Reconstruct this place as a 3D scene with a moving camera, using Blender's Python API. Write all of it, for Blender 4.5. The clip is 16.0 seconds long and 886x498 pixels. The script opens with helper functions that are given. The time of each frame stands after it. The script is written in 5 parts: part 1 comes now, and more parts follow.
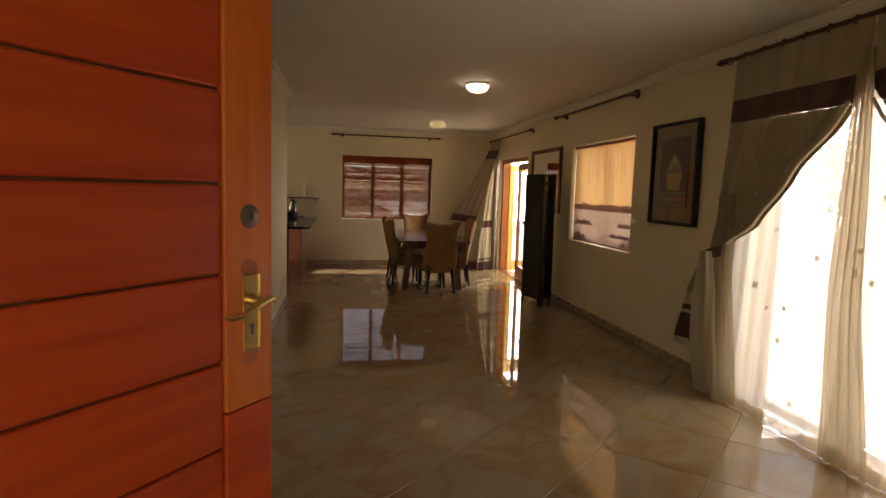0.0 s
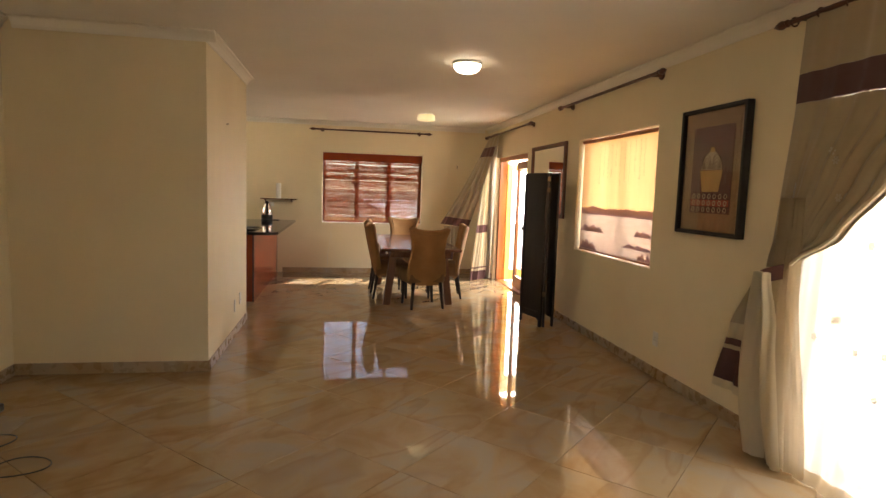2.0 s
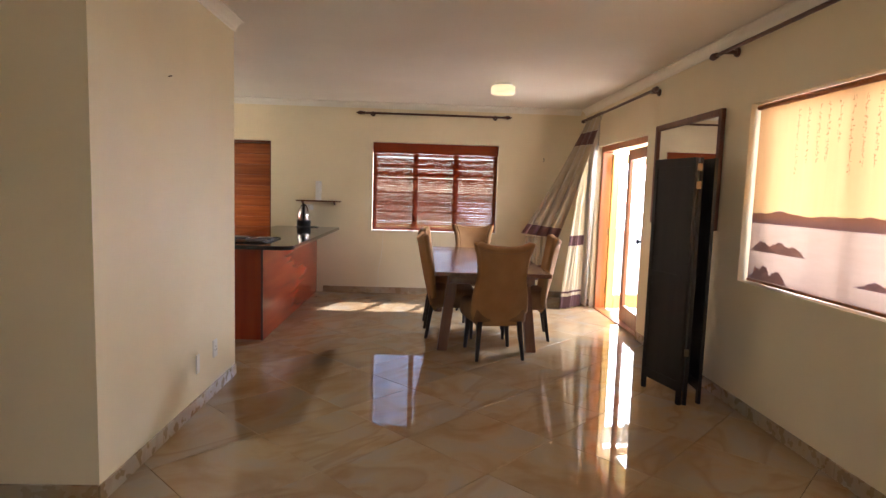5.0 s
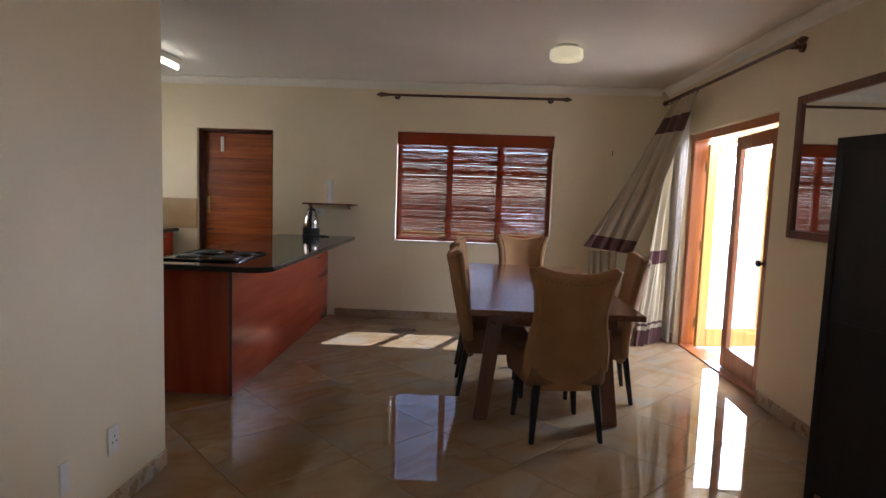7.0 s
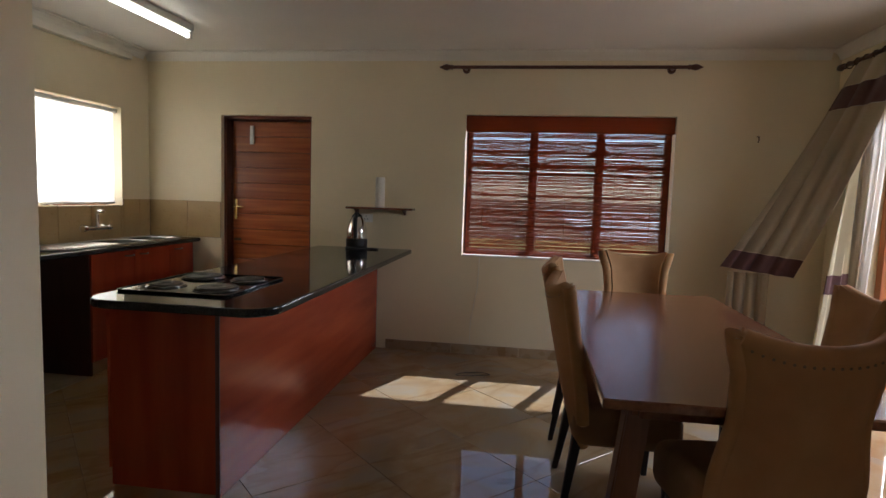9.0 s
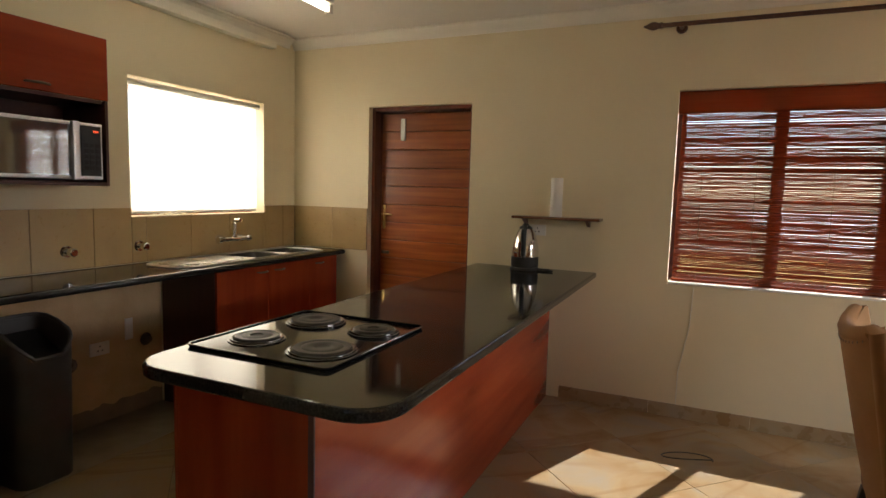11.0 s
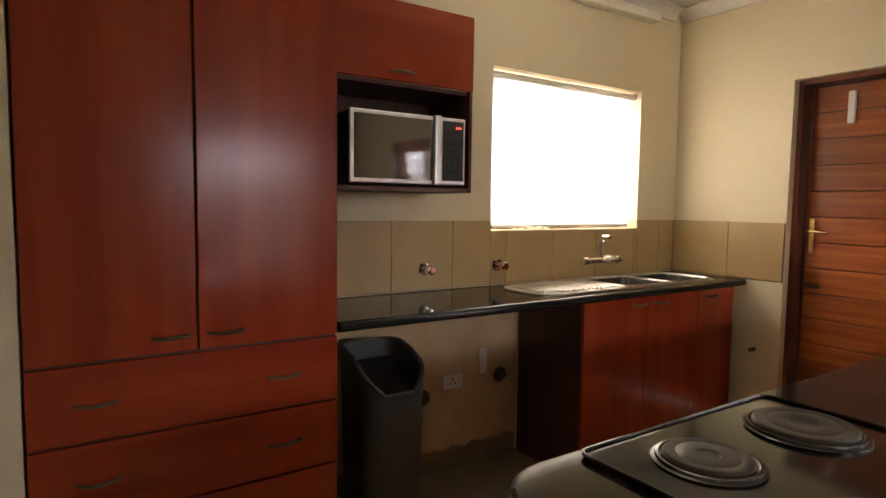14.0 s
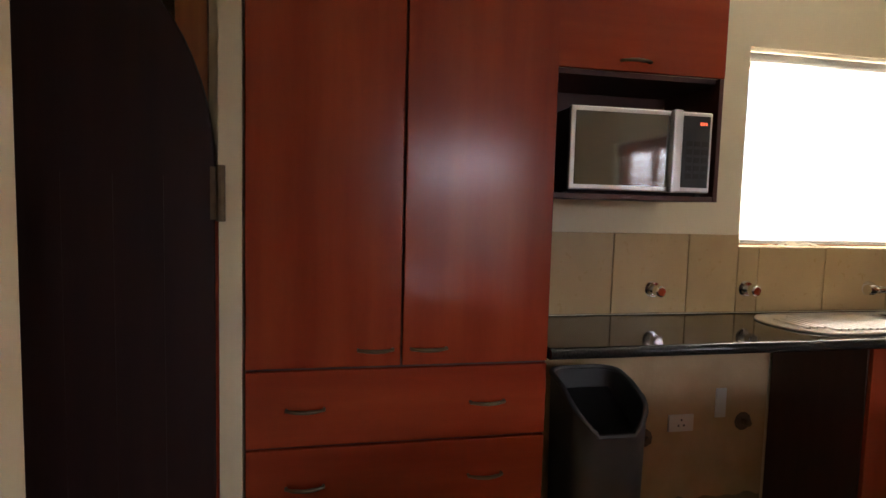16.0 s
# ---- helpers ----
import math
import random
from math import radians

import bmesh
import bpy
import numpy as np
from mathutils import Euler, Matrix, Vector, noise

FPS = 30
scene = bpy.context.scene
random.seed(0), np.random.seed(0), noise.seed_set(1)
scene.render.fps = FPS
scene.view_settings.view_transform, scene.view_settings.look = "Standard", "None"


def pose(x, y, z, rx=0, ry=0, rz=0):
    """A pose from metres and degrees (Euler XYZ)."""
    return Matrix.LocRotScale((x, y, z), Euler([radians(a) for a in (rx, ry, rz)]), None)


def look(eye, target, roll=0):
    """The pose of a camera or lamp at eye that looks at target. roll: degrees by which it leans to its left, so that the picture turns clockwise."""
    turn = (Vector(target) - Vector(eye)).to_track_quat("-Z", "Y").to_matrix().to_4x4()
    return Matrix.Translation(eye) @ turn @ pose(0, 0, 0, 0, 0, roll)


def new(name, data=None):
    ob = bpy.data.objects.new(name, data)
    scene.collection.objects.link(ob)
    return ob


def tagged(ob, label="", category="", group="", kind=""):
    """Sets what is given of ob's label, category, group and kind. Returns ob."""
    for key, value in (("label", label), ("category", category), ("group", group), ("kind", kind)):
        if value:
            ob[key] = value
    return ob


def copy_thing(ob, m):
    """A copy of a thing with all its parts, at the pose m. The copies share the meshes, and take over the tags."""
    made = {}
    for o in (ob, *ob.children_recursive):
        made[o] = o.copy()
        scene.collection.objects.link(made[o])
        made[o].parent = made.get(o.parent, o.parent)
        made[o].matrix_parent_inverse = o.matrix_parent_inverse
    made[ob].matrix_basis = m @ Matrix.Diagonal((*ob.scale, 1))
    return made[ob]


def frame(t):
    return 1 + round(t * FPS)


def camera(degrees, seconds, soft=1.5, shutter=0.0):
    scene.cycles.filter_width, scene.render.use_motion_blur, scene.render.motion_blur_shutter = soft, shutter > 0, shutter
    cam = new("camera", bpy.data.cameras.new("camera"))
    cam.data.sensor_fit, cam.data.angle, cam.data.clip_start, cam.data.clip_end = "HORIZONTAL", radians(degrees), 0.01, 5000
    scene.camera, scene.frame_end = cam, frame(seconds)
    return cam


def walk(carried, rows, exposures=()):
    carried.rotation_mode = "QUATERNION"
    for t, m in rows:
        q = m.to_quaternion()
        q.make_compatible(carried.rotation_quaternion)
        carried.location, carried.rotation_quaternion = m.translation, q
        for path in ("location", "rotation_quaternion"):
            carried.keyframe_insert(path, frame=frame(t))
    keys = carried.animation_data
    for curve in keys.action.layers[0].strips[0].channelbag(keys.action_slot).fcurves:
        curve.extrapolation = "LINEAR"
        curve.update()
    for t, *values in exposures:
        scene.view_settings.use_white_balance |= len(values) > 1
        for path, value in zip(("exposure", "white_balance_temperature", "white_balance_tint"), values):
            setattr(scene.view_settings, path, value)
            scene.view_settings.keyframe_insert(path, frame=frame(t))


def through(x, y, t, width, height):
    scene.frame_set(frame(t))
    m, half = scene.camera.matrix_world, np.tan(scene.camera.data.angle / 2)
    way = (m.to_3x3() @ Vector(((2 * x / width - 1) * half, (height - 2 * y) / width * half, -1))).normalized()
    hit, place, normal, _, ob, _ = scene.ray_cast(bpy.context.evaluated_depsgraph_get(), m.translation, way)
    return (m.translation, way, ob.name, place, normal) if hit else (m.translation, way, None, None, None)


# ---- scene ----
cam = camera(74.9, 16.0)
PATH = [
    (0, (0.279, -0.152, 1.47), (0.621, 1.808, 1.268), 1.7),
    (0.5, (0.346, 0.066, 1.494), (0.693, 2.025, 1.289), 1.7),
    (1, (0.423, 0.302, 1.475), (0.772, 2.261, 1.274), 1.8),
    (1.5, (0.501, 0.557, 1.482), (0.849, 2.516, 1.282), 1.9),
    (2, (0.601, 0.849, 1.472), (0.946, 2.809, 1.274), 1.9),
    (2.5, (0.689, 1.156, 1.448), (1.013, 3.119, 1.247), 1.9),
    (3, (0.759, 1.517, 1.46), (1.049, 3.485, 1.256), 1.8),
    (3.5, (0.845, 1.876, 1.469), (1.079, 3.851, 1.259), 1.8),
    (4, (0.911, 2.276, 1.453), (1.074, 4.259, 1.248), 1.9),
    (6.5, (1.03, 4.233, 1.409), (0.999, 6.223, 1.22), 1.8),
    (7, (1.038, 4.642, 1.398), (0.965, 6.632, 1.212), 2.0),
    (7.5, (0.951, 4.955, 1.371), (0.844, 6.944, 1.193), 1.9),
    (8, (0.914, 5.315, 1.375), (0.751, 7.3, 1.198), 2.0),
    (8.2, (0.899, 5.482, 1.375), (0.716, 7.466, 1.199), 2.1),
    (10.3, (0.597, 6.751, 1.405), (0.038, 8.661, 1.211), 1.5),
    (10.5, (0.547, 6.845, 1.411), (-0.069, 8.738, 1.219), 1.7),
    (11, (0.452, 7.114, 1.413), (-0.364, 8.929, 1.215), 1.6),
    (11.5, (0.316, 7.272, 1.403), (-0.673, 9.0, 1.209), 1.5),
    (12, (0.177, 7.398, 1.419), (-0.98, 9.017, 1.222), 1.4),
    (12.5, (0.067, 7.477, 1.417), (-1.213, 9.001, 1.221), 1.5),
    (13, (-0.046, 7.565, 1.412), (-1.475, 8.95, 1.214), 1.5),
    (13.5, (-0.154, 7.626, 1.399), (-1.714, 8.863, 1.201), 1.3),
    (14, (-0.324, 7.672, 1.341), (-1.992, 8.765, 1.188), 0.8),
    (14.5, (-0.396, 7.714, 1.36), (-2.147, 8.666, 1.198), 1.1),
    (15, (-0.461, 7.743, 1.387), (-2.296, 8.518, 1.205), 1.6),
    (15.5, (-0.515, 7.751, 1.39), (-2.411, 8.358, 1.206), 1.8),
    (16, (-0.542, 7.77, 1.366), (-2.492, 8.185, 1.206), 1.5),
]
walk(cam, [(t, look(eye, target, roll)) for t, eye, target, roll in PATH], [(0.0, 0.55, 7600, 16), (1.0, 1.1, 7500, 15), (2.0, 1.8, 7100, 15), (4.0, 1.95, 6200, 18), (6.5, 1.38, 5400, 16), (8.0, 0.48, 5100, 14), (10.5, 1.0, 6400, 12), (12.0, 1.15, 6500, 13), (13.0, 1.35, 6500, 15), (14.5, 1.5, 6150, 16), (16.0, 1.45, 5900, 16)])

# ---- world, sun, window lights ----
SUN_FROM = Vector((0.385, 0.92, 1.10)).normalized()
world = bpy.data.worlds.new("world")
scene.world = world
world.use_nodes = True
wn = world.node_tree.nodes
sky = wn.new("ShaderNodeTexSky")
sky.sky_type, sky.sun_disc = "NISHITA", False
sky.sun_elevation, sky.sun_rotation = math.asin(SUN_FROM.z), math.atan2(SUN_FROM.x, SUN_FROM.y)
wn["Background"].inputs[1].default_value = 0.15
world.node_tree.links.new(sky.outputs[0], wn["Background"].inputs[0])

sun = new("sun", bpy.data.lights.new("sun", "SUN"))
sun.data.energy, sun.data.angle, sun.data.color = 5.0, radians(0.5), (1.0, 0.97, 0.92)
sun.matrix_world = look((0, 0, 0), -SUN_FROM)


def area(name, eye, target, sx, sy, watts, color):
    lamp = new(name, bpy.data.lights.new(name, "AREA"))
    lamp.data.shape, lamp.data.size, lamp.data.size_y = "RECTANGLE", sx, sy
    lamp.data.energy, lamp.data.color = watts, color
    lamp.matrix_world = look(eye, target)
    return lamp


area("daylight_kitchen_window", (-2.90, 10.10, 1.63), (0, 10.10, 1.63), 1.12, 0.8, 10, (1.0, 0.92, 0.78))
area("daylight_living_window", (3.37, 6.145, 1.48), (0, 6.145, 1.48), 1.55, 1.1, 0.7, (1.0, 0.92, 0.80))
area("daylight_garden_door", (4.7, 2.3, 2.5), (3.0, 2.6, 0.7), 2.8, 1.8, 92, (1.0, 0.97, 0.92))
area("daylight_entrance", (0.05, -0.9, 1.15), (0.05, 3.0, 1.15), 1.05, 1.9, 3.5, (1.0, 0.95, 0.86))
area("daylight_patio", (4.6, 9.6, 2.35), (2.6, 9.5, 0.2), 1.7, 1.5, 105, (1.0, 0.98, 0.96))


# ---- materials ----
def nodes_of(name):
    m = bpy.data.materials.new(name)
    m.use_nodes = True
    return m, m.node_tree.nodes, m.node_tree.links, m.node_tree.nodes["Principled BSDF"]


def surface(name, a, b, rough=0.5, scale=8.0, stretch=(1, 1, 1), bump=0.1, fine=120.0, metal=0.0, spread=0.0, rough_var=0.08, coat=0.0):
    """Two colours mixed by a large and a fine noise, a fine relief, and a little gloss variation."""
    m, n, l, bsdf = nodes_of(name)
    co = n.new("ShaderNodeTexCoord")
    mp = n.new("ShaderNodeMapping")
    mp.inputs["Scale"].default_value = stretch
    l.new(co.outputs["Object"], mp.inputs[0])
    big, small = n.new("ShaderNodeTexNoise"), n.new("ShaderNodeTexNoise")
    big.inputs["Scale"].default_value, big.inputs["Detail"].default_value = scale, 6
    small.inputs["Scale"].default_value, small.inputs["Detail"].default_value = fine, 4
    for x in (big, small):
        l.new(mp.outputs[0], x.inputs["Vector"])
    mx = n.new("ShaderNodeMixRGB")
    mx.inputs[1].default_value, mx.inputs[2].default_value = (*a, 1), (*b, 1)
    rp = n.new("ShaderNodeMapRange")
    rp.inputs[1].default_value, rp.inputs[2].default_value = 0.3, 0.7
    l.new(big.outputs[0], rp.inputs[0])
    l.new(rp.outputs[0], mx.inputs[0])
    col = mx.outputs[0]
    if spread:
        info, hsv = n.new("ShaderNodeObjectInfo"), n.new("ShaderNodeHueSaturation")
        r2 = n.new("ShaderNodeMapRange")
        r2.inputs[3].default_value, r2.inputs[4].default_value = 1 - spread, 1 + spread
        l.new(info.outputs["Random"], r2.inputs[0])
        l.new(r2.outputs[0], hsv.inputs["Value"])
        l.new(col, hsv.inputs["Color"])
        col = hsv.outputs[0]
    l.new(col, bsdf.inputs["Base Color"])
    rr = n.new("ShaderNodeMapRange")
    rr.inputs[3].default_value, rr.inputs[4].default_value = max(0.01, rough - rough_var), rough + rough_var
    l.new(small.outputs[0], rr.inputs[0])
    l.new(rr.outputs[0], bsdf.inputs["Roughness"])
    bsdf.inputs["Metallic"].default_value = metal
    bsdf.inputs["Coat Weight"].default_value = coat
    bsdf.inputs["Coat Roughness"].default_value = 0.12
    if bump:
        bp = n.new("ShaderNodeBump")
        bp.inputs["Strength"].default_value, bp.inputs["Distance"].default_value = bump, 0.004
        l.new(small.outputs[0], bp.inputs["Height"])
        l.new(bp.outputs[0], bsdf.inputs["Normal"])
    return m


def marble(name, smooth=0.008, dull=0.03):
    """Polished tan porcelain with grey clouds and brown veins; every tile has its own drift."""
    m, n, l, bsdf = nodes_of(name)
    co, info = n.new("ShaderNodeTexCoord"), n.new("ShaderNodeObjectInfo")
    off = n.new("ShaderNodeVectorMath")
    off.operation = "MULTIPLY_ADD"
    sc = n.new("ShaderNodeCombineXYZ")
    for k in range(3):
        l.new(info.outputs["Random"], sc.inputs[k])
    off.inputs[1].default_value = (37, 53, 11)
    l.new(sc.outputs[0], off.inputs[0])
    l.new(co.outputs["Object"], off.inputs[2])
    cloud = n.new("ShaderNodeTexNoise")
    cloud.inputs["Scale"].default_value, cloud.inputs["Detail"].default_value, cloud.inputs["Distortion"].default_value = 2.6, 5, 0.8
    vein = n.new("ShaderNodeTexNoise")
    vein.inputs["Scale"].default_value, vein.inputs["Detail"].default_value, vein.inputs["Distortion"].default_value = 1.3, 3, 0.9
    mp = n.new("ShaderNodeMapping")
    mp.inputs["Rotation"].default_value, mp.inputs["Scale"].default_value = (0, 0, 0.5), (0.5, 1.5, 1)
    l.new(off.outputs[0], mp.inputs[0])
    l.new(off.outputs[0], cloud.inputs["Vector"])
    l.new(mp.outputs[0], vein.inputs["Vector"])
    ramp = n.new("ShaderNodeValToRGB")
    e = ramp.color_ramp.elements
    e[0].position, e[0].color = 0.34, (0.335, 0.215, 0.105, 1)
    e[1].position, e[1].color = 0.66, (0.345, 0.285, 0.205, 1)
    mid = e.new(0.5)
    mid.color = (0.38, 0.275, 0.155, 1)
    l.new(cloud.outputs[0], ramp.inputs[0])
    vr = n.new("ShaderNodeValToRGB")
    v = vr.color_ramp.elements
    v[0].position, v[0].color = 0.44, (0, 0, 0, 1)
    v[1].position, v[1].color = 0.53, (0, 0, 0, 1)
    peak = v.new(0.5)
    peak.color = (0.36, 0.36, 0.36, 1)
    l.new(vein.outputs[0], vr.inputs[0])
    mx = n.new("ShaderNodeMixRGB")
    mx.inputs[2].default_value = (0.24, 0.125, 0.05, 1)
    l.new(vr.outputs[0], mx.inputs[0])
    l.new(ramp.outputs[0], mx.inputs[1])
    l.new(mx.outputs[0], bsdf.inputs["Base Color"])
    sm = n.new("ShaderNodeTexNoise")
    sm.inputs["Scale"].default_value = 14
    l.new(co.outputs["Object"], sm.inputs["Vector"])
    rr = n.new("ShaderNodeMapRange")
    rr.inputs[3].default_value, rr.inputs[4].default_value = smooth, dull
    bsdf.inputs["Specular IOR Level"].default_value = 0.65
    l.new(sm.outputs[0], rr.inputs[0])
    l.new(rr.outputs[0], bsdf.inputs["Roughness"])
    bp = n.new("ShaderNodeBump")
    bp.inputs["Strength"].default_value, bp.inputs["Distance"].default_value = 0.02, 0.003
    l.new(sm.outputs[0], bp.inputs["Height"])
    l.new(bp.outputs[0], bsdf.inputs["Normal"])
    return m


def grain(name, dark, light, axis=0, rough=0.35, coat=0.3, scale=3.0, spread=0.1):
    """Wood with its grain along an axis."""
    s = [22.0, 22.0, 22.0]
    s[axis] = 1.1
    return surface(name, dark, light, rough, scale * 0.5, tuple(s), 0.12, 9.0, spread=spread, coat=coat)


def fabric(name, a, b, through=0.3, clear=0.0, rough=0.8, weave=260.0, stretch=(1, 1, 1), sheen=0.0):
    """Cloth that lets light through: a diffuse part, a translucent part and open weave."""
    m, n, l, bsdf = nodes_of(name)
    co = n.new("ShaderNodeTexCoord")
    mp = n.new("ShaderNodeMapping")
    mp.inputs["Scale"].default_value = stretch
    l.new(co.outputs["Object"], mp.inputs[0])
    no, fine = n.new("ShaderNodeTexNoise"), n.new("ShaderNodeTexNoise")
    no.inputs["Scale"].default_value, no.inputs["Detail"].default_value = 5, 5
    fine.inputs["Scale"].default_value = weave
    l.new(mp.outputs[0], no.inputs["Vector"])
    l.new(co.outputs["Object"], fine.inputs["Vector"])
    mx = n.new("ShaderNodeMixRGB")
    mx.inputs[1].default_value, mx.inputs[2].default_value = (*a, 1), (*b, 1)
    l.new(no.outputs[0], mx.inputs[0])
    l.new(mx.outputs[0], bsdf.inputs["Base Color"])
    bsdf.inputs["Roughness"].default_value = rough
    bsdf.inputs["Sheen Weight"].default_value = sheen
    bp = n.new("ShaderNodeBump")
    bp.inputs["Strength"].default_value, bp.inputs["Distance"].default_value = 0.2, 0.002
    l.new(fine.outputs[0], bp.inputs["Height"])
    l.new(bp.outputs[0], bsdf.inputs["Normal"])
    out = n["Material Output"]
    last = bsdf.outputs[0]
    if through:
        tr, ms = n.new("ShaderNodeBsdfTranslucent"), n.new("ShaderNodeMixShader")
        l.new(mx.outputs[0], tr.inputs[0])
        ms.inputs[0].default_value = through
        l.new(last, ms.inputs[1])
        l.new(tr.outputs[0], ms.inputs[2])
        last = ms.outputs[0]
    if clear:
        tp, ms = n.new("ShaderNodeBsdfTransparent"), n.new("ShaderNodeMixShader")
        ms.inputs[0].default_value = clear
        l.new(last, ms.inputs[1])
        l.new(tp.outputs[0], ms.inputs[2])
        last = ms.outputs[0]
    l.new(last, out.inputs[0])
    return m


def glow(name, color, strength):
    m, n, l, bsdf = nodes_of(name)
    bsdf.inputs["Base Color"].default_value = (*color, 1)
    bsdf.inputs["Emission Color"].default_value = (*color, 1)
    bsdf.inputs["Emission Strength"].default_value = strength
    bsdf.inputs["Roughness"].default_value = 0.3
    return m


def clear_glass(name):
    m, n, l, bsdf = nodes_of(name)
    gl, tp, ms, lw, pw, ad = (n.new("ShaderNode" + k) for k in ("BsdfGlossy", "BsdfTransparent", "MixShader", "LayerWeight", "Math", "Math"))
    gl.inputs["Roughness"].default_value = 0.01
    pw.operation, ad.operation = "POWER", "MULTIPLY_ADD"
    pw.inputs[1].default_value, ad.inputs[1].default_value, ad.inputs[2].default_value = 4.0, 0.6, 0.03
    l.new(lw.outputs["Facing"], pw.inputs[0])
    l.new(pw.outputs[0], ad.inputs[0])
    l.new(ad.outputs[0], ms.inputs[0])
    l.new(tp.outputs[0], ms.inputs[1])
    l.new(gl.outputs[0], ms.inputs[2])
    l.new(ms.outputs[0], n["Material Output"].inputs[0])
    return m


PLASTER = surface("cream_wall_paint", (0.77, 0.67, 0.45), (0.82, 0.72, 0.50), 0.55, 1.6, bump=0.08, fine=90)
CEILING = surface("white_ceiling_paint", (0.74, 0.70, 0.62), (0.80, 0.76, 0.68), 0.6, 1.2, bump=0.06, fine=60)
CORNICE = surface("white_cornice", (0.80, 0.76, 0.66), (0.84, 0.80, 0.70), 0.5, 3, bump=0.03)
MARBLE = marble("polished_marble_tile")
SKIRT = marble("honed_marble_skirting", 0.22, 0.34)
GROUT = surface("brown_grout", (0.22, 0.145, 0.08), (0.28, 0.19, 0.11), 0.9, 20)
SCREED = surface("bare_screed", (0.22, 0.18, 0.12), (0.32, 0.26, 0.18), 0.9, 6, bump=0.4)
SPLASH = surface("tan_ceramic_tile", (0.46, 0.32, 0.145), (0.54, 0.385, 0.18), 0.3, 4, bump=0.04, fine=40, spread=0.06)
RAW_PLASTER = surface("bare_plaster", (0.52, 0.36, 0.19), (0.66, 0.49, 0.28), 0.9, 5, bump=0.4, fine=60)
CHERRY = surface("cherry_melamine", (0.26, 0.036, 0.014), (0.38, 0.068, 0.022), 0.2, 1.8, (5, 5, 0.5), 0.03, 50, rough_var=0.05)
CHERRY_Y = surface("cherry_melamine_flat", (0.26, 0.036, 0.014), (0.38, 0.068, 0.022), 0.2, 1.8, (5, 0.5, 5), 0.03, 50, rough_var=0.05)
for m in (CHERRY, CHERRY_Y):
    m.node_tree.nodes["Principled BSDF"].inputs["Specular IOR Level"].default_value = 0.36
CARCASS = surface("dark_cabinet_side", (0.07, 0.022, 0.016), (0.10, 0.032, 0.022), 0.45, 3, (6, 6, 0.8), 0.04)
GRANITE = surface("black_granite", (0.010, 0.010, 0.010), (0.035, 0.033, 0.030), 0.07, 160, bump=0.0, fine=300, rough_var=0.02)
GRANITE.node_tree.nodes["Principled BSDF"].inputs["Specular IOR Level"].default_value = 0.32
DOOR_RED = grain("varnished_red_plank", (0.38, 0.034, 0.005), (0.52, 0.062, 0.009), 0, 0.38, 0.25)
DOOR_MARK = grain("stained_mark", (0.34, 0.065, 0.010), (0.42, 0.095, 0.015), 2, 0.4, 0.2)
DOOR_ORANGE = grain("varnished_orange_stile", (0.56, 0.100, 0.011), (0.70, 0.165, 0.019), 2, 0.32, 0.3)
DOOR_KITCHEN = grain("varnished_kitchen_plank", (0.28, 0.064, 0.015), (0.48, 0.145, 0.033), 0, 0.36, 0.25, spread=0.35)
FRAME_DARK = grain("dark_varnished_frame", (0.10, 0.026, 0.012), (0.17, 0.05, 0.02), 2, 0.4, 0.2)
# Patio timber as in full sun: the sunlight is put into the yellow.
SUNLIT_MERANTI = grain("sunlit_varnished_timber", (0.62, 0.33, 0.05), (0.74, 0.43, 0.09), 2, 0.35, 0.3)
MERANTI = grain("orange_varnished_timber", (0.30, 0.095, 0.026), (0.42, 0.15, 0.042), 2, 0.35, 0.3)
WALNUT = grain("walnut_table", (0.10, 0.035, 0.015), (0.19, 0.075, 0.032), 1, 0.24, 0.4)
TABLE_LEG = grain("walnut_leg", (0.12, 0.042, 0.018), (0.20, 0.08, 0.034), 2, 0.4, 0.2)
REED = fabric("reddish_bamboo_reed", (0.24, 0.048, 0.014), (0.36, 0.095, 0.026), 0.5, rough=0.75, stretch=(0.5, 9, 60))
ROD = grain("dark_wooden_rod", (0.060, 0.018, 0.010), (0.11, 0.035, 0.018), 1, 0.35, 0.3)
EBONY = surface("black_stained_wood", (0.008, 0.006, 0.005), (0.018, 0.012, 0.010), 0.6, 3, (5, 5, 0.6), 0.08)
SALOON = surface("near_black_mahogany", (0.020, 0.006, 0.005), (0.038, 0.011, 0.008), 0.5, 2, (8, 8, 0.5), 0.06)
SUEDE = surface("tan_suede", (0.33, 0.17, 0.065), (0.41, 0.225, 0.09), 0.85, 6, bump=0.25, fine=300)
SUEDE_SEAT = surface("brown_suede", (0.20, 0.105, 0.05), (0.27, 0.15, 0.07), 0.85, 6, bump=0.25, fine=300)
SATIN = fabric("gold_satin", (0.62, 0.54, 0.36), (0.70, 0.62, 0.44), 0.30, rough=0.36, sheen=0.2)
TAUPE = fabric("taupe_curtain", (0.38, 0.31, 0.20), (0.46, 0.38, 0.25), 0.08, rough=0.55, sheen=0.2)
PLUM = fabric("plum_band", (0.085, 0.035, 0.035), (0.13, 0.055, 0.05), 0.05, rough=0.6)
SHEER = fabric("white_organza", (0.70, 0.68, 0.62), (0.78, 0.75, 0.69), 0.85, 0.34, rough=0.6)
SHEER_GOLD = fabric("gold_organza", (0.50, 0.40, 0.25), (0.58, 0.47, 0.31), 0.5, 0.15, rough=0.5)
MOTIF = fabric("grey_embroidery", (0.58, 0.54, 0.46), (0.64, 0.60, 0.52), 0.75, 0.1)
ROLLER = fabric("white_roller_blind", (0.93, 0.90, 0.80), (0.95, 0.92, 0.83), 0.75, rough=0.8)
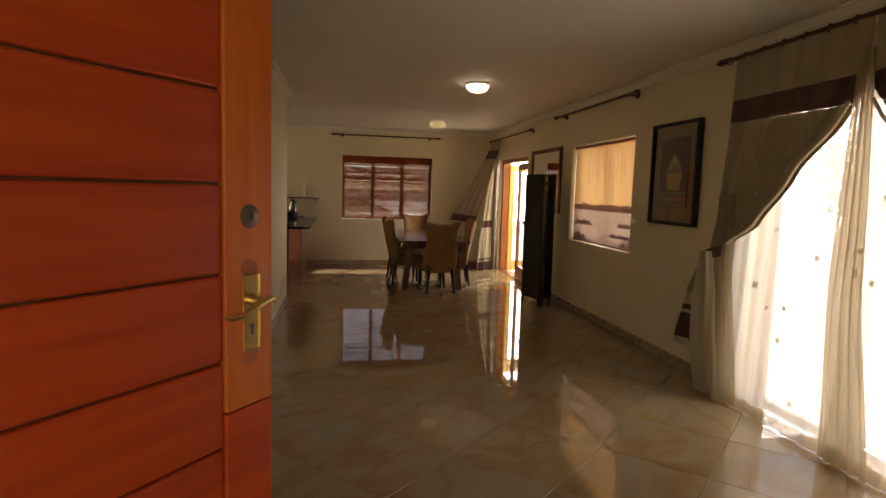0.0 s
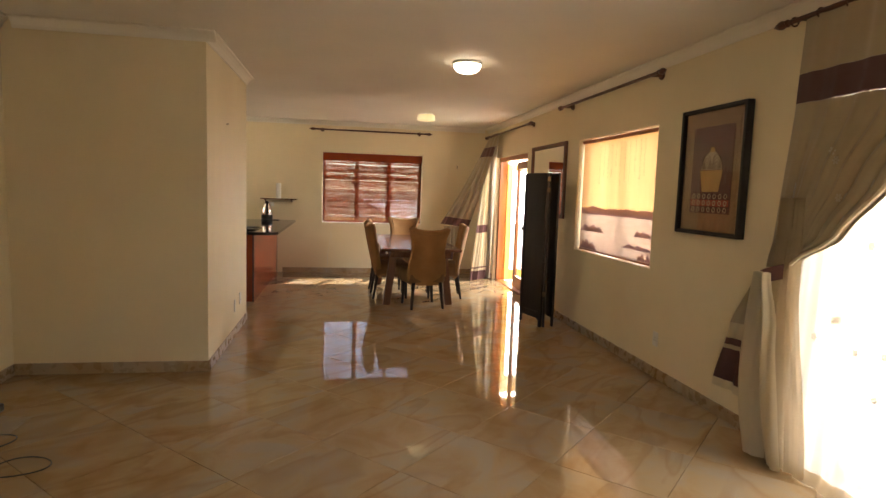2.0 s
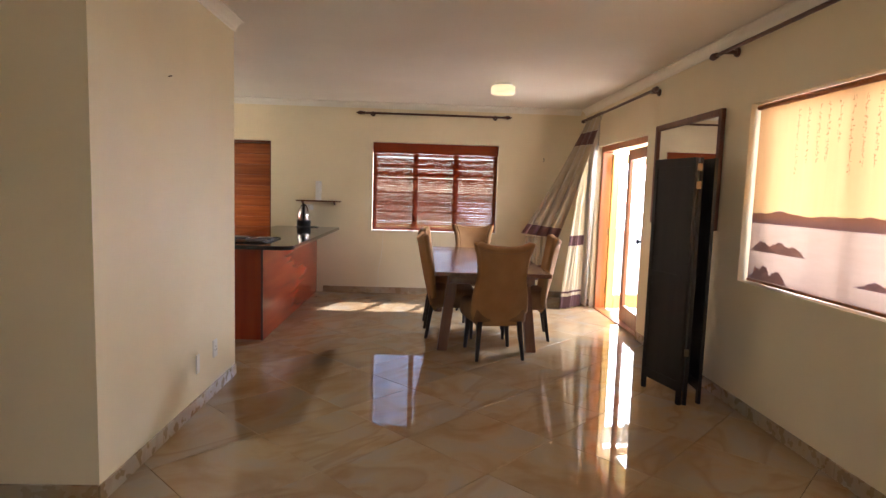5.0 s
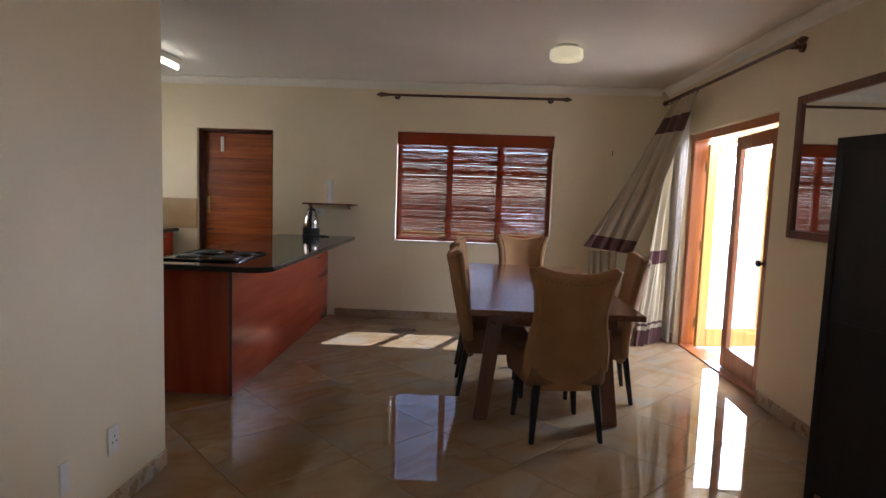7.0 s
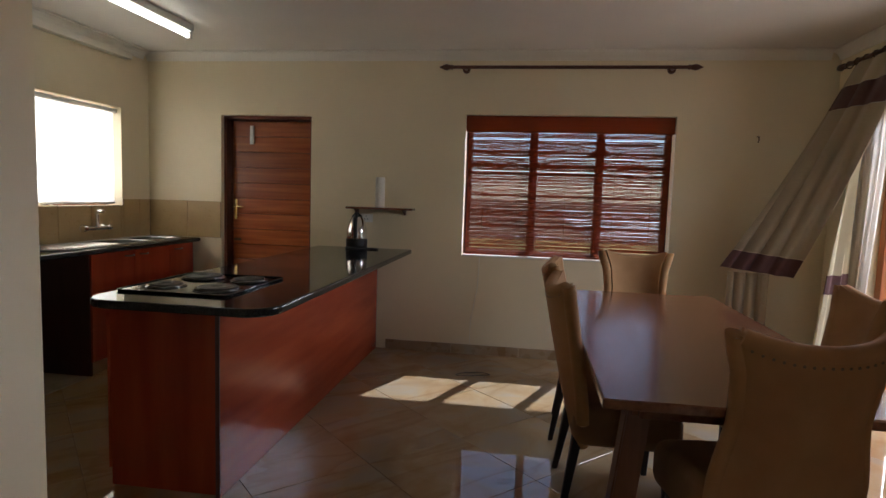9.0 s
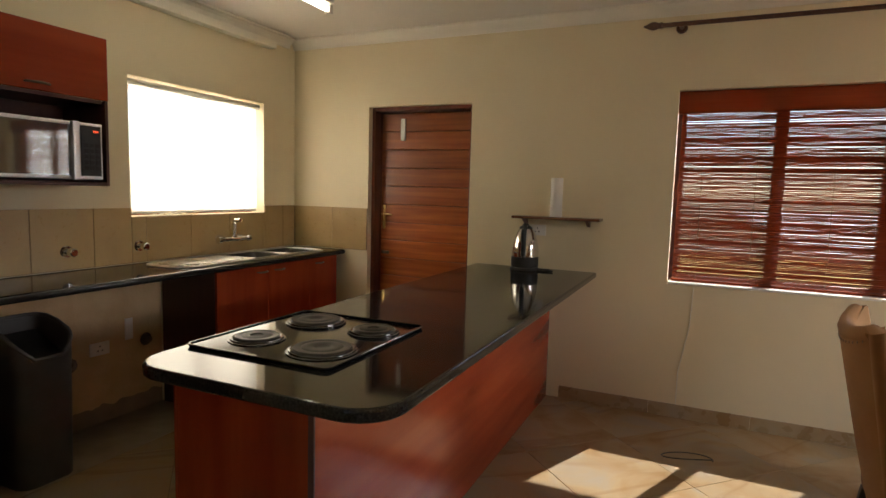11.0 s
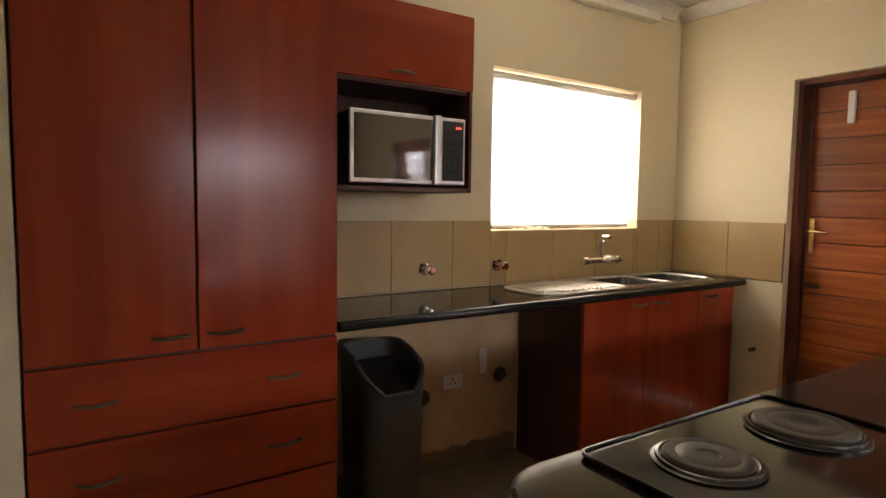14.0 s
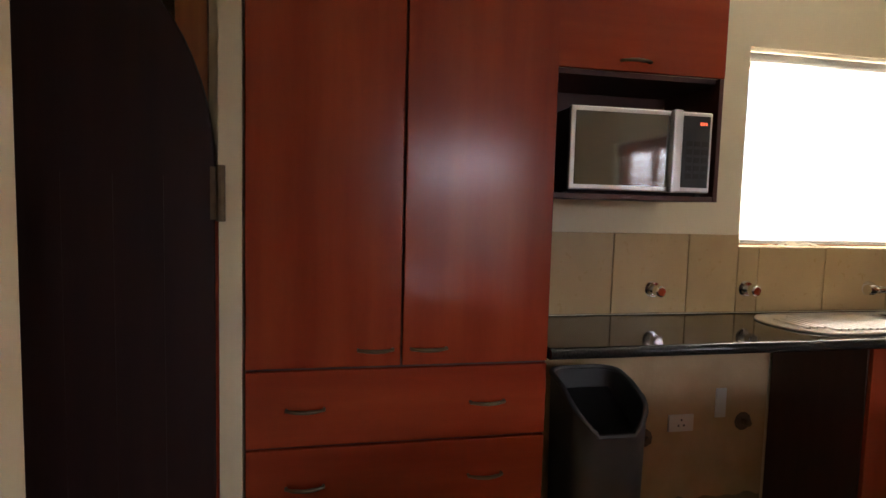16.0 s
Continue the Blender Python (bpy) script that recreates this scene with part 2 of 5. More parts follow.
PRINT_TAN = fabric("orange_print_blind", (0.66, 0.39, 0.165), (0.73, 0.46, 0.21), 0.44, stretch=(1, 4, 0.4))
PRINT_MIST = fabric("pale_mist_print", (0.52, 0.37, 0.27), (0.60, 0.44, 0.34), 0.34, stretch=(1, 1, 5))
PRINT_PURPLE = fabric("purple_hill_print", (0.36, 0.24, 0.26), (0.46, 0.31, 0.32), 0.55, stretch=(1, 1, 3))
PRINT_DARK = fabric("brown_hill_print", (0.34, 0.22, 0.21), (0.44, 0.29, 0.26), 0.55, stretch=(1, 2, 4))
INK = fabric("brown_ink_print", (0.30, 0.16, 0.06), (0.36, 0.20, 0.08), 0.3)
STEEL = surface("brushed_steel", (0.62, 0.60, 0.56), (0.70, 0.68, 0.64), 0.30, 10, (1, 12, 1), 0.0, metal=1.0, rough_var=0.03)
CHROME = surface("chrome", (0.75, 0.74, 0.72), (0.80, 0.79, 0.77), 0.09, 10, bump=0, metal=1.0, rough_var=0.03)
DARKSTEEL = surface("blackened_steel", (0.05, 0.048, 0.045), (0.09, 0.085, 0.08), 0.22, 10, bump=0, metal=0.9)
BRASS = surface("polished_brass", (0.78, 0.56, 0.22), (0.85, 0.64, 0.28), 0.18, 20, bump=0.03, metal=1.0)
AGED = surface("aged_bronze", (0.16, 0.12, 0.08), (0.22, 0.17, 0.11), 0.4, 30, bump=0.1, metal=0.9)
BLACK = surface("black_plastic", (0.012, 0.012, 0.012), (0.022, 0.021, 0.020), 0.4, 12, bump=0.08)
ENAMEL = surface("black_enamel", (0.010, 0.010, 0.010), (0.016, 0.015, 0.014), 0.12, 12, bump=0, rough_var=0.04)
PLATE = surface("cast_iron_plate", (0.022, 0.019, 0.017), (0.036, 0.031, 0.027), 0.42, 30, bump=0.06)
BIN = surface("charcoal_bin_plastic", (0.055, 0.053, 0.051), (0.075, 0.072, 0.068), 0.45, 8, bump=0.12, fine=200)
WHITE = surface("white_plastic", (0.72, 0.70, 0.64), (0.78, 0.76, 0.70), 0.4, 10, bump=0.03)
PAPER = surface("white_paper", (0.80, 0.78, 0.72), (0.86, 0.84, 0.78), 0.9, 20, bump=0.3)
SILVER = surface("silver_trim", (0.58, 0.58, 0.58), (0.66, 0.66, 0.66), 0.32, 10, bump=0.02, metal=0.8)
DARKGLASS = surface("dark_oven_glass", (0.20, 0.20, 0.19), (0.24, 0.24, 0.22), 0.05, 4, bump=0, metal=0.75, rough_var=0.02)
DARKGLASS.node_tree.nodes["Principled BSDF"].inputs["Specular IOR Level"].default_value = 1.0
MIRROR = surface("mirror_glass", (0.85, 0.86, 0.85), (0.87, 0.88, 0.87), 0.012, 4, bump=0, metal=1.0, rough_var=0.008)
GLASS = clear_glass("window_glass")
OPAL = glow("opal_glass_lit", (1.0, 0.88, 0.68), 3.2)
OPAL_OFF = glow("opal_glass_dim", (0.80, 0.68, 0.38), 0.28)
TUBE = glow("fluorescent_tube", (1.0, 0.94, 0.70), 4.5)
LED = glow("red_led", (1.0, 0.12, 0.04), 0.8)
PAINT_BROWN = surface("print_brown", (0.10, 0.035, 0.022), (0.15, 0.055, 0.035), 0.6, 8)
PAINT_TAN = surface("print_tan", (0.26, 0.15, 0.07), (0.34, 0.21, 0.10), 0.6, 6, (1, 4, 1))
PAINT_OCHRE = surface("print_ochre", (0.48, 0.28, 0.08), (0.58, 0.36, 0.12), 0.6, 8)
PAINT_RED = surface("print_red", (0.34, 0.06, 0.03), (0.42, 0.09, 0.04), 0.6, 8)
PAINT_BORDER = surface("print_border", (0.24, 0.14, 0.065), (0.33, 0.20, 0.095), 0.6, 4, (1, 1, 5))
PAINT_MOUNT = surface("print_cream", (0.46, 0.36, 0.24), (0.54, 0.43, 0.29), 0.7, 6)
YELLOW = surface("yellow_paint", (0.72, 0.42, 0.05), (0.78, 0.48, 0.08), 0.5, 8)
SOIL = surface("dry_lawn", (0.16, 0.15, 0.06), (0.30, 0.24, 0.13), 0.95, 0.6, bump=0.5, fine=20)
PAVING = surface("cream_paving", (0.62, 0.56, 0.46), (0.70, 0.64, 0.54), 0.8, 2, bump=0.3, fine=30)
OUTWALL = surface("yellow_plaster_outside", (0.66, 0.50, 0.22), (0.74, 0.58, 0.28), 0.8, 2, bump=0.3, fine=40)
BACKDROP_GLOW = glow("backdrop_glow", (0.97, 0.98, 1.0), 11.0)
BARK = surface("bark", (0.10, 0.07, 0.05), (0.17, 0.12, 0.08), 0.9, 12, bump=0.5)
LEAF = fabric("leaf", (0.05, 0.10, 0.025), (0.10, 0.16, 0.04), 0.3, rough=0.5)


# ---- building helpers ----
def box(bm, x0, x1, y0, y1, z0, z1, m=None):
    g = bmesh.ops.create_cube(bm, size=1.0, matrix=(m or Matrix()) @ Matrix.LocRotScale(((x0 + x1) / 2, (y0 + y1) / 2, (z0 + z1) / 2), None, (abs(x1 - x0), abs(y1 - y0), abs(z1 - z0))))
    return g["verts"]


def boxm(x0, x1, y0, y1, z0, z1, bevel=0.0, seg=2, m=None):
    bm = bmesh.new()
    box(bm, x0, x1, y0, y1, z0, z1, m)
    if bevel:
        bmesh.ops.bevel(bm, geom=bm.edges[:], offset=bevel, segments=seg, affect="EDGES", profile=0.5)
    return bm


def tube(bm, pts, r, seg=10, cap=True):
    """A round bar along points; r is one radius or one for each point."""
    pts = [Vector(p) for p in pts]
    rs = r if isinstance(r, (list, tuple)) else [r] * len(pts)
    rings = []
    for i, p in enumerate(pts):
        d = (pts[min(i + 1, len(pts) - 1)] - pts[max(i - 1, 0)]).normalized()
        a = d.cross(Vector((0, 0, 1)) if abs(d.z) < 0.9 else Vector((1, 0, 0))).normalized()
        b = d.cross(a)
        rings.append([bm.verts.new(p + (a * math.cos(2 * math.pi * k / seg) + b * math.sin(2 * math.pi * k / seg)) * rs[i]) for k in range(seg)])
    for i in range(len(rings) - 1):
        for k in range(seg):
            bm.faces.new((rings[i][k], rings[i][(k + 1) % seg], rings[i + 1][(k + 1) % seg], rings[i + 1][k]))
    if cap:
        bm.faces.new(rings[0][::-1])
        bm.faces.new(rings[-1])
    return bm


def lathe(profile, centre, seg=28, m=None):
    """A turned body: profile of (radius, height) about an upright axis."""
    bm = bmesh.new()
    c = Vector(centre)
    rings = []
    for r, z in profile:
        rings.append([bm.verts.new(c + Vector((max(r, 0.0004) * math.cos(2 * math.pi * k / seg), max(r, 0.0004) * math.sin(2 * math.pi * k / seg), z))) for k in range(seg)])
    for i in range(len(rings) - 1):
        for k in range(seg):
            bm.faces.new((rings[i][k], rings[i][(k + 1) % seg], rings[i + 1][(k + 1) % seg], rings[i + 1][k]))
    bm.faces.new(rings[0][::-1])
    bm.faces.new(rings[-1])
    if m:
        bmesh.ops.transform(bm, matrix=m, verts=bm.verts)
    return bm


def prism(outline, z0, z1, bevel=0.0, axis="z", keep=None):
    """An upright slab from an outline; axis x or y: the outline is (y, z) or (x, z) and the slab runs along that axis."""
    bm = bmesh.new()
    put = {"z": lambda a, b, c: (a, b, c), "x": lambda a, b, c: (c, a, b), "y": lambda a, b, c: (a, c, b)}[axis]
    low = [bm.verts.new(put(a, b, z0)) for a, b in outline]
    top = [bm.verts.new(put(a, b, z1)) for a, b in outline]
    n = len(outline)
    bm.faces.new(low[::-1])
    bm.faces.new(top)
    for k in range(n):
        bm.faces.new((low[k], low[(k + 1) % n], top[(k + 1) % n], top[k]))
    bmesh.ops.recalc_face_normals(bm, faces=bm.faces)
    if bevel:
        es = [e for e in bm.edges if (e.verts[0] in top) == (e.verts[1] in top)]
        bmesh.ops.bevel(bm, geom=es, offset=bevel, segments=3, affect="EDGES", profile=0.5)
    return bm


def sheet(fn, nu, nv, thick=0.0):
    """A surface fn(u, v) over the unit square, with thickness along its normals."""
    bm = bmesh.new()
    grid = [[Vector(fn(i / nu, j / nv)) for j in range(nv + 1)] for i in range(nu + 1)]
    a = [[bm.verts.new(p) for p in row] for row in grid]
    for i in range(nu):
        for j in range(nv):
            bm.faces.new((a[i][j], a[i + 1][j], a[i + 1][j + 1], a[i][j + 1]))
    if thick:
        b = []
        for i in range(nu + 1):
            row = []
            for j in range(nv + 1):
                du = grid[min(i + 1, nu)][j] - grid[max(i - 1, 0)][j]
                dv = grid[i][min(j + 1, nv)] - grid[i][max(j - 1, 0)]
                nn = du.cross(dv)
                nn = nn.normalized() if nn.length > 1e-9 else Vector((0, 0, 1))
                row.append(bm.verts.new(grid[i][j] + nn * thick))
            b.append(row)
        for i in range(nu):
            for j in range(nv):
                bm.faces.new((b[i][j], b[i][j + 1], b[i + 1][j + 1], b[i + 1][j]))
        for i in range(nu):
            bm.faces.new((a[i][0], b[i][0], b[i + 1][0], a[i + 1][0]))
            bm.faces.new((a[i][nv], a[i + 1][nv], b[i + 1][nv], b[i][nv]))
        for j in range(nv):
            bm.faces.new((a[0][j], a[0][j + 1], b[0][j + 1], b[0][j]))
            bm.faces.new((a[nu][j], b[nu][j], b[nu][j + 1], a[nu][j + 1]))
    bmesh.ops.recalc_face_normals(bm, faces=bm.faces)
    return bm


def thing(name, at, label, category, group="", kind=""):
    ob = new(name)
    ob.matrix_basis = Matrix.Translation(at)
    ob.empty_display_size = 0.1
    return tagged(ob, label, category, group, kind)


def part(name, bm, material, parent=None, label="", smooth=False):
    """One mesh object, in world coordinates, under a thing or a part."""
    me = bpy.data.meshes.new(name)
    bm.to_mesh(me)
    bm.free()
    me.materials.append(material)
    if smooth:
        for p in me.polygons:
            p.use_smooth = True
        me.set_sharp_from_angle(angle=radians(40))
    ob = new(name, me)
    if parent is not None:
        ob.parent = parent
        if parent.type == "EMPTY":
            ob.matrix_parent_inverse = Matrix.Translation(parent.matrix_basis.translation).inverted()
    if label:
        ob["label"] = label
    return ob


def alone(name, bm, material, label, category, group="", kind="", smooth=False):
    return tagged(part(name, bm, material, None, "", smooth), label, category, group, kind)


def wall(name, axis, c0, c1, a0, a1, z0, z1, holes=(), material=None, label="cream painted plaster wall"):
    """A wall of thickness c0..c1 along an axis, cut through by holes (a0, a1, z0, z1)."""
    bm = bmesh.new()
    acut = sorted({a0, a1, *[h[0] for h in holes], *[h[1] for h in holes]})
    zcut = sorted({z0, z1, *[h[2] for h in holes if h[2] > z0], *[h[3] for h in holes]})
    for p, q in zip(acut, acut[1:]):
        for r, s in zip(zcut, zcut[1:]):
            mid = ((p + q) / 2, (r + s) / 2)
            if any(h[0] < mid[0] < h[1] and h[2] < mid[1] < h[3] for h in holes):
                continue
            if axis == "x":
                box(bm, p, q, c0, c1, r, s)
            else:
                box(bm, c0, c1, p, q, r, s)
    bmesh.ops.remove_doubles(bm, verts=bm.verts, dist=1e-5)
    seen = {}
    for f in bm.faces:
        seen.setdefault(tuple(sorted(v.index for v in f.verts)), []).append(f)
    bmesh.ops.delete(bm, geom=[f for fs in seen.values() if len(fs) > 1 for f in fs], context="FACES_ONLY")
    return alone(name, bm, material or PLASTER, label, "wall", kind="structure")


# ---- structure ----
E_IN, W_IN, S_IN, N_IN, K_IN, CEIL = 3.165, -1.80, 0.06, 11.05, -2.70, 2.60
STUB_X, STUB_Y0, STUB_Y1 = -0.42, 5.545, 7.38
def house_slab(z0, z1):
    bm = bmesh.new()
    box(bm, W_IN - 0.23, 3.395, -0.17, 5.545, z0, z1)
    box(bm, -4.1, 3.395, 5.545, 11.28, z0, z1)
    return bm


alone("subfloor", house_slab(-0.20, -0.012), GROUT, "brown grout bed under the floor tiles", "floor", kind="structure")
alone("ceiling", house_slab(CEIL, CEIL + 0.12), CEILING, "smooth white painted ceiling", "ceiling", kind="structure")
wall("wall_east", "y", E_IN, E_IN + 0.23, -0.17, 11.28, -0.012, CEIL, [(1.45, 3.55, -0.012, 2.12), (5.33, 6.96, 0.88, 2.08), (8.77, 10.43, -0.012, 2.06)])
wall("wall_north", "x", N_IN, N_IN + 0.23, -2.93, E_IN, -0.012, CEIL, [(0.26, 1.98, 0.865, 2.08), (-1.98, -1.12, -0.012, 2.05)])
wall("wall_kitchen", "y", -2.93, K_IN, 7.56, N_IN, -0.012, CEIL, [(9.52, 10.68, 1.21, 2.05)])
wall("wall_west", "y", W_IN - 0.23, W_IN, S_IN, STUB_Y0, -0.012, CEIL)
wall("wall_south", "x", -0.17, S_IN, W_IN - 0.23, E_IN, -0.012, CEIL, [(-0.53, 0.60, -0.012, 2.10)])
bm = bmesh.new()
box(bm, -4.0, STUB_X, STUB_Y0, 5.72, -0.012, CEIL)
box(bm, -1.40, STUB_X, 5.72, STUB_Y1, -0.012, CEIL)
alone("wall_stub", bm, PLASTER, "cream plaster wall jutting into the room", "wall", kind="structure")
wall("wall_passage", "y", -2.30, -2.20, 5.72, 7.56, -0.012, CEIL, [(6.62, 7.50, -0.012, 2.12)])
wall("wall_scullery_north", "x", 7.46, 7.56, -4.0, -2.30, -0.012, CEIL)
wall("wall_scullery_west", "y", -4.1, -4.0, 5.545, 7.56, -0.012, CEIL)
part("door_frame", boxm(-2.36, -2.302, 7.37, 7.455, 0, 2.11, 0.006), MERANTI, bpy.data.objects["wall_passage"], "varnished brown timber door frame")


def skirting(name, x0, x1, y0, y1):
    """Tile skirting cut into lengths."""
    base = thing(name, ((x0 + x1) / 2, (y0 + y1) / 2, 0), "tan marble tile skirting along the wall", "skirting", kind="structure")
    along_x = abs(x1 - x0) > abs(y1 - y0)
    a, b = (x0, x1) if along_x else (y0, y1)
    n = max(1, round((b - a) / 0.6))
    for k in range(n):
        p, q = a + (b - a) * k / n + 0.001, a + (b - a) * (k + 1) / n - 0.001
        bm = boxm(p, q, y0, y1, 0, 0.085, 0.002, 1) if along_x else boxm(x0, x1, p, q, 0, 0.085, 0.002, 1)
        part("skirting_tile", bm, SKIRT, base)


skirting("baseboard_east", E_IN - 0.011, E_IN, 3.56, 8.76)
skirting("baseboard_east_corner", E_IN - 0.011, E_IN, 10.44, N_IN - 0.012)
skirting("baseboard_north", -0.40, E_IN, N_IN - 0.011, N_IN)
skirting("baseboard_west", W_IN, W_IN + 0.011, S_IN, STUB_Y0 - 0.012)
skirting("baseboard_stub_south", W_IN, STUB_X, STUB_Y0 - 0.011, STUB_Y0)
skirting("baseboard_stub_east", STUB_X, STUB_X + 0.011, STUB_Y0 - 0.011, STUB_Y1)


def cornice(name, p, q, side):
    """A coved cornice from p to q along a wall; side: the way into the room."""
    prof = [(0, 0), (0.075, 0), (0.075, -0.012), (0.055, -0.018), (0.035, -0.033), (0.020, -0.055), (0.013, -0.075), (0, -0.075)]
    p, q, s = Vector(p), Vector(q), Vector(side)
    bm = bmesh.new()
    rings = [[bm.verts.new(e + s * a + Vector((0, 0, CEIL - 0.001 + b))) for a, b in prof] for e in (p, q)]
    for k in range(len(prof)):
        bm.faces.new((rings[0][k], rings[0][(k + 1) % len(prof)], rings[1][(k + 1) % len(prof)], rings[1][k]))
    bm.faces.new(rings[0][::-1])
    bm.faces.new(rings[1])
    bmesh.ops.recalc_face_normals(bm, faces=bm.faces)
    alone(name, bm, CORNICE, "white coved plaster cornice", "cornice", kind="structure")


cornice("trim_east", (E_IN, S_IN, 0), (E_IN, N_IN, 0), (-1, 0, 0))
cornice("trim_north", (K_IN, N_IN, 0), (E_IN - 0.08, N_IN, 0), (0, -1, 0))
cornice("trim_kitchen", (K_IN, 7.56, 0), (K_IN, N_IN - 0.08, 0), (1, 0, 0))
cornice("trim_west", (W_IN, S_IN, 0), (W_IN, STUB_Y0, 0), (1, 0, 0))
cornice("trim_stub_south", (W_IN + 0.08, STUB_Y0, 0), (STUB_X + 0.07, STUB_Y0, 0), (0, -1, 0))
cornice("trim_stub_east", (STUB_X, STUB_Y0, 0), (STUB_X, STUB_Y1, 0), (1, 0, 0))
tagged(part("pipe_boxing", boxm(K_IN, K_IN + 0.07, 8.5, 10.75, CEIL - 0.13, CEIL - 0.08, 0.006), CORNICE), "white boxed pipe under the cornice", "trim", kind="structure")

# ---- outside ----
bm = bmesh.new()
for x0, x1, y0, y1 in ((-900, 900, -900, 900),):
    bm.faces.new([bm.verts.new(c) for c in ((x0, y0, -0.21), (x1, y0, -0.21), (x1, y1, -0.21), (x0, y1, -0.21))])
alone("ground", bm, SOIL, "dry lawn and earth round the house", "ground", kind="structure")
alone("pavement_patio", boxm(3.40, 40.0, -6.0, 90.0, -0.20, -0.03, 0.01), PAVING, "cream paved patio beside the house", "paving", kind="structure")
alone("pavement_north", boxm(-9.0, 3.395, 11.30, 14.95, -0.20, -0.03, 0.01), PAVING, "cream paving behind the house", "paving", kind="structure")
alone("pavement_entrance", boxm(-2.0, 3.3, -2.6, -0.18, -0.20, -0.02, 0.01), PAVING, "cream paved entrance step", "paving", kind="structure")
# Unseen roof; its overhang is sized to cut the sun at window and patio.
alone("roof", boxm(-4.4, 3.395 + 0.80, -1.0, 11.28 + 0.80, CEIL + 0.125, CEIL + 0.32, 0.01), OUTWALL, "unseen house roof, its overhang added to keep sun off the windows", "roof", kind="structure")
for nm, b in (("boundary_wall", (-9, 3.6, 15.0, 15.2, -0.21, 0.75)),):
    w = thing(nm, ((b[0] + b[1]) / 2, (b[2] + b[3]) / 2, -0.21), "yellow plastered boundary wall of the garden", "wall", kind="structure")
    part("wall_body", boxm(*b, 0.01), OUTWALL, w)
    part("coping", boxm(b[0] - 0.04, b[1] + 0.04, b[2] - 0.04, b[3] + 0.04, b[5] + 0.001, b[5] + 0.06, 0.01), PAVING, w)

# Added glowing slab: its emission whitens the outdoors and brightens the floor's reflections.
alone("backdrop", boxm(8.6, 36.0, 30.0, 30.2, -0.025, 13.0), BACKDROP_GLOW, "added glowing panel standing for the bright distance beyond the patio", "backdrop", kind="structure")
pv = thing("patio_pergola", (4.9, 11.55, -0.03), "yellow plastered patio beam on a square pillar", "patio", kind="structure")
part("pillar", boxm(4.82, 5.02, 11.42, 11.68, -0.03, 2.12, 0.01), OUTWALL, pv)
part("beam", boxm(3.40, 6.4, 11.42, 11.68, 2.12, 2.30, 0.01), OUTWALL, pv)


def tree(at, height, spread_r, seed):
    rnd = random.Random(seed)
    base = thing("tree", at, "leafy green garden tree beyond the paving", "tree", "garden trees")
    x, y, z = at
    bm = bmesh.new()
    tube(bm, [(x, y, z), (x + 0.1, y, z + height * 0.3), (x + 0.05, y + 0.1, z + height * 0.75)], [0.16, 0.12, 0.05])
    clumps = []
    for k in range(9):
        a, h = rnd.uniform(0, 6.28), rnd.uniform(0.45, 0.95) * height
        r = spread_r * rnd.uniform(0.3, 0.9)
        c = Vector((x + r * math.cos(a), y + r * math.sin(a), z + h))
        tube(bm, [(x + 0.07, y + 0.05, z + h * 0.6), (x + r * 0.5 * math.cos(a), y + r * 0.5 * math.sin(a), z + h * 0.85), c], [0.06, 0.04, 0.015], 6)
        clumps.append(c)
    part("trunk", bm, BARK, base)
    bm = bmesh.new()
    for c in clumps:
        for _ in range(230):
            p = c + Vector((rnd.gauss(0, 0.42), rnd.gauss(0, 0.42), rnd.gauss(0, 0.34)))
            e = Euler((rnd.uniform(0, 6.28), rnd.uniform(0, 6.28), rnd.uniform(0, 6.28))).to_matrix()
            s = rnd.uniform(0.05, 0.10)
            bm.faces.new([bm.verts.new(p + e @ Vector(q) * s) for q in ((-1, 0, 0), (0, -0.45, 0.1), (1, 0, 0), (0, 0.45, 0.1))])
    part("crown", bm, LEAF, base)


for k, (tx, ty, th, tr) in enumerate(((10.5, 8.5, 3.3, 1.7), (12.5, 12.2, 3.0, 1.6))):
    tree((tx, ty, -0.21), th, tr, k)


# ---- windows and doors ----
def window(name, axis, c, a0, a1, z0, z1, bars, label, material=MERANTI):
    """A timber window set in a wall: frame, bars and panes. axis: along which it runs; c: its plane."""
    b = lambda p, q, r, s, d0, d1: (p, q, c + d0, c + d1, r, s) if axis == "x" else (c + d0, c + d1, p, q, r, s)
    mid = ((a0 + a1) / 2, c, z0) if axis == "x" else (c, (a0 + a1) / 2, z0)
    w = thing(name, mid, label, "window", kind="structure")
    f = 0.05
    for p, q, r, s in ((a0, a0 + f, z0, z1), (a1 - f, a1, z0, z1), (a0 + f, a1 - f, z0, z0 + f), (a0 + f, a1 - f, z1 - f, z1)):
        part("window_frame", boxm(*b(p, q, r, s, -0.03, 0.03), 0.005), material, w)
    xs = [a0 + f] + [v for k in bars for v in (k - 0.035, k + 0.035)] + [a1 - f]
    for k in bars:
        part("mullion", boxm(*b(k - 0.035, k + 0.035, z0 + f, z1 - f, -0.026, 0.026), 0.005), material, w)
    for p, q in zip(xs[::2], xs[1::2]):
        g = part("pane", boxm(*b(p, q, z0 + f, z1 - f, -0.003, 0.003)), GLASS, w)
        g.visible_shadow = False
    return w


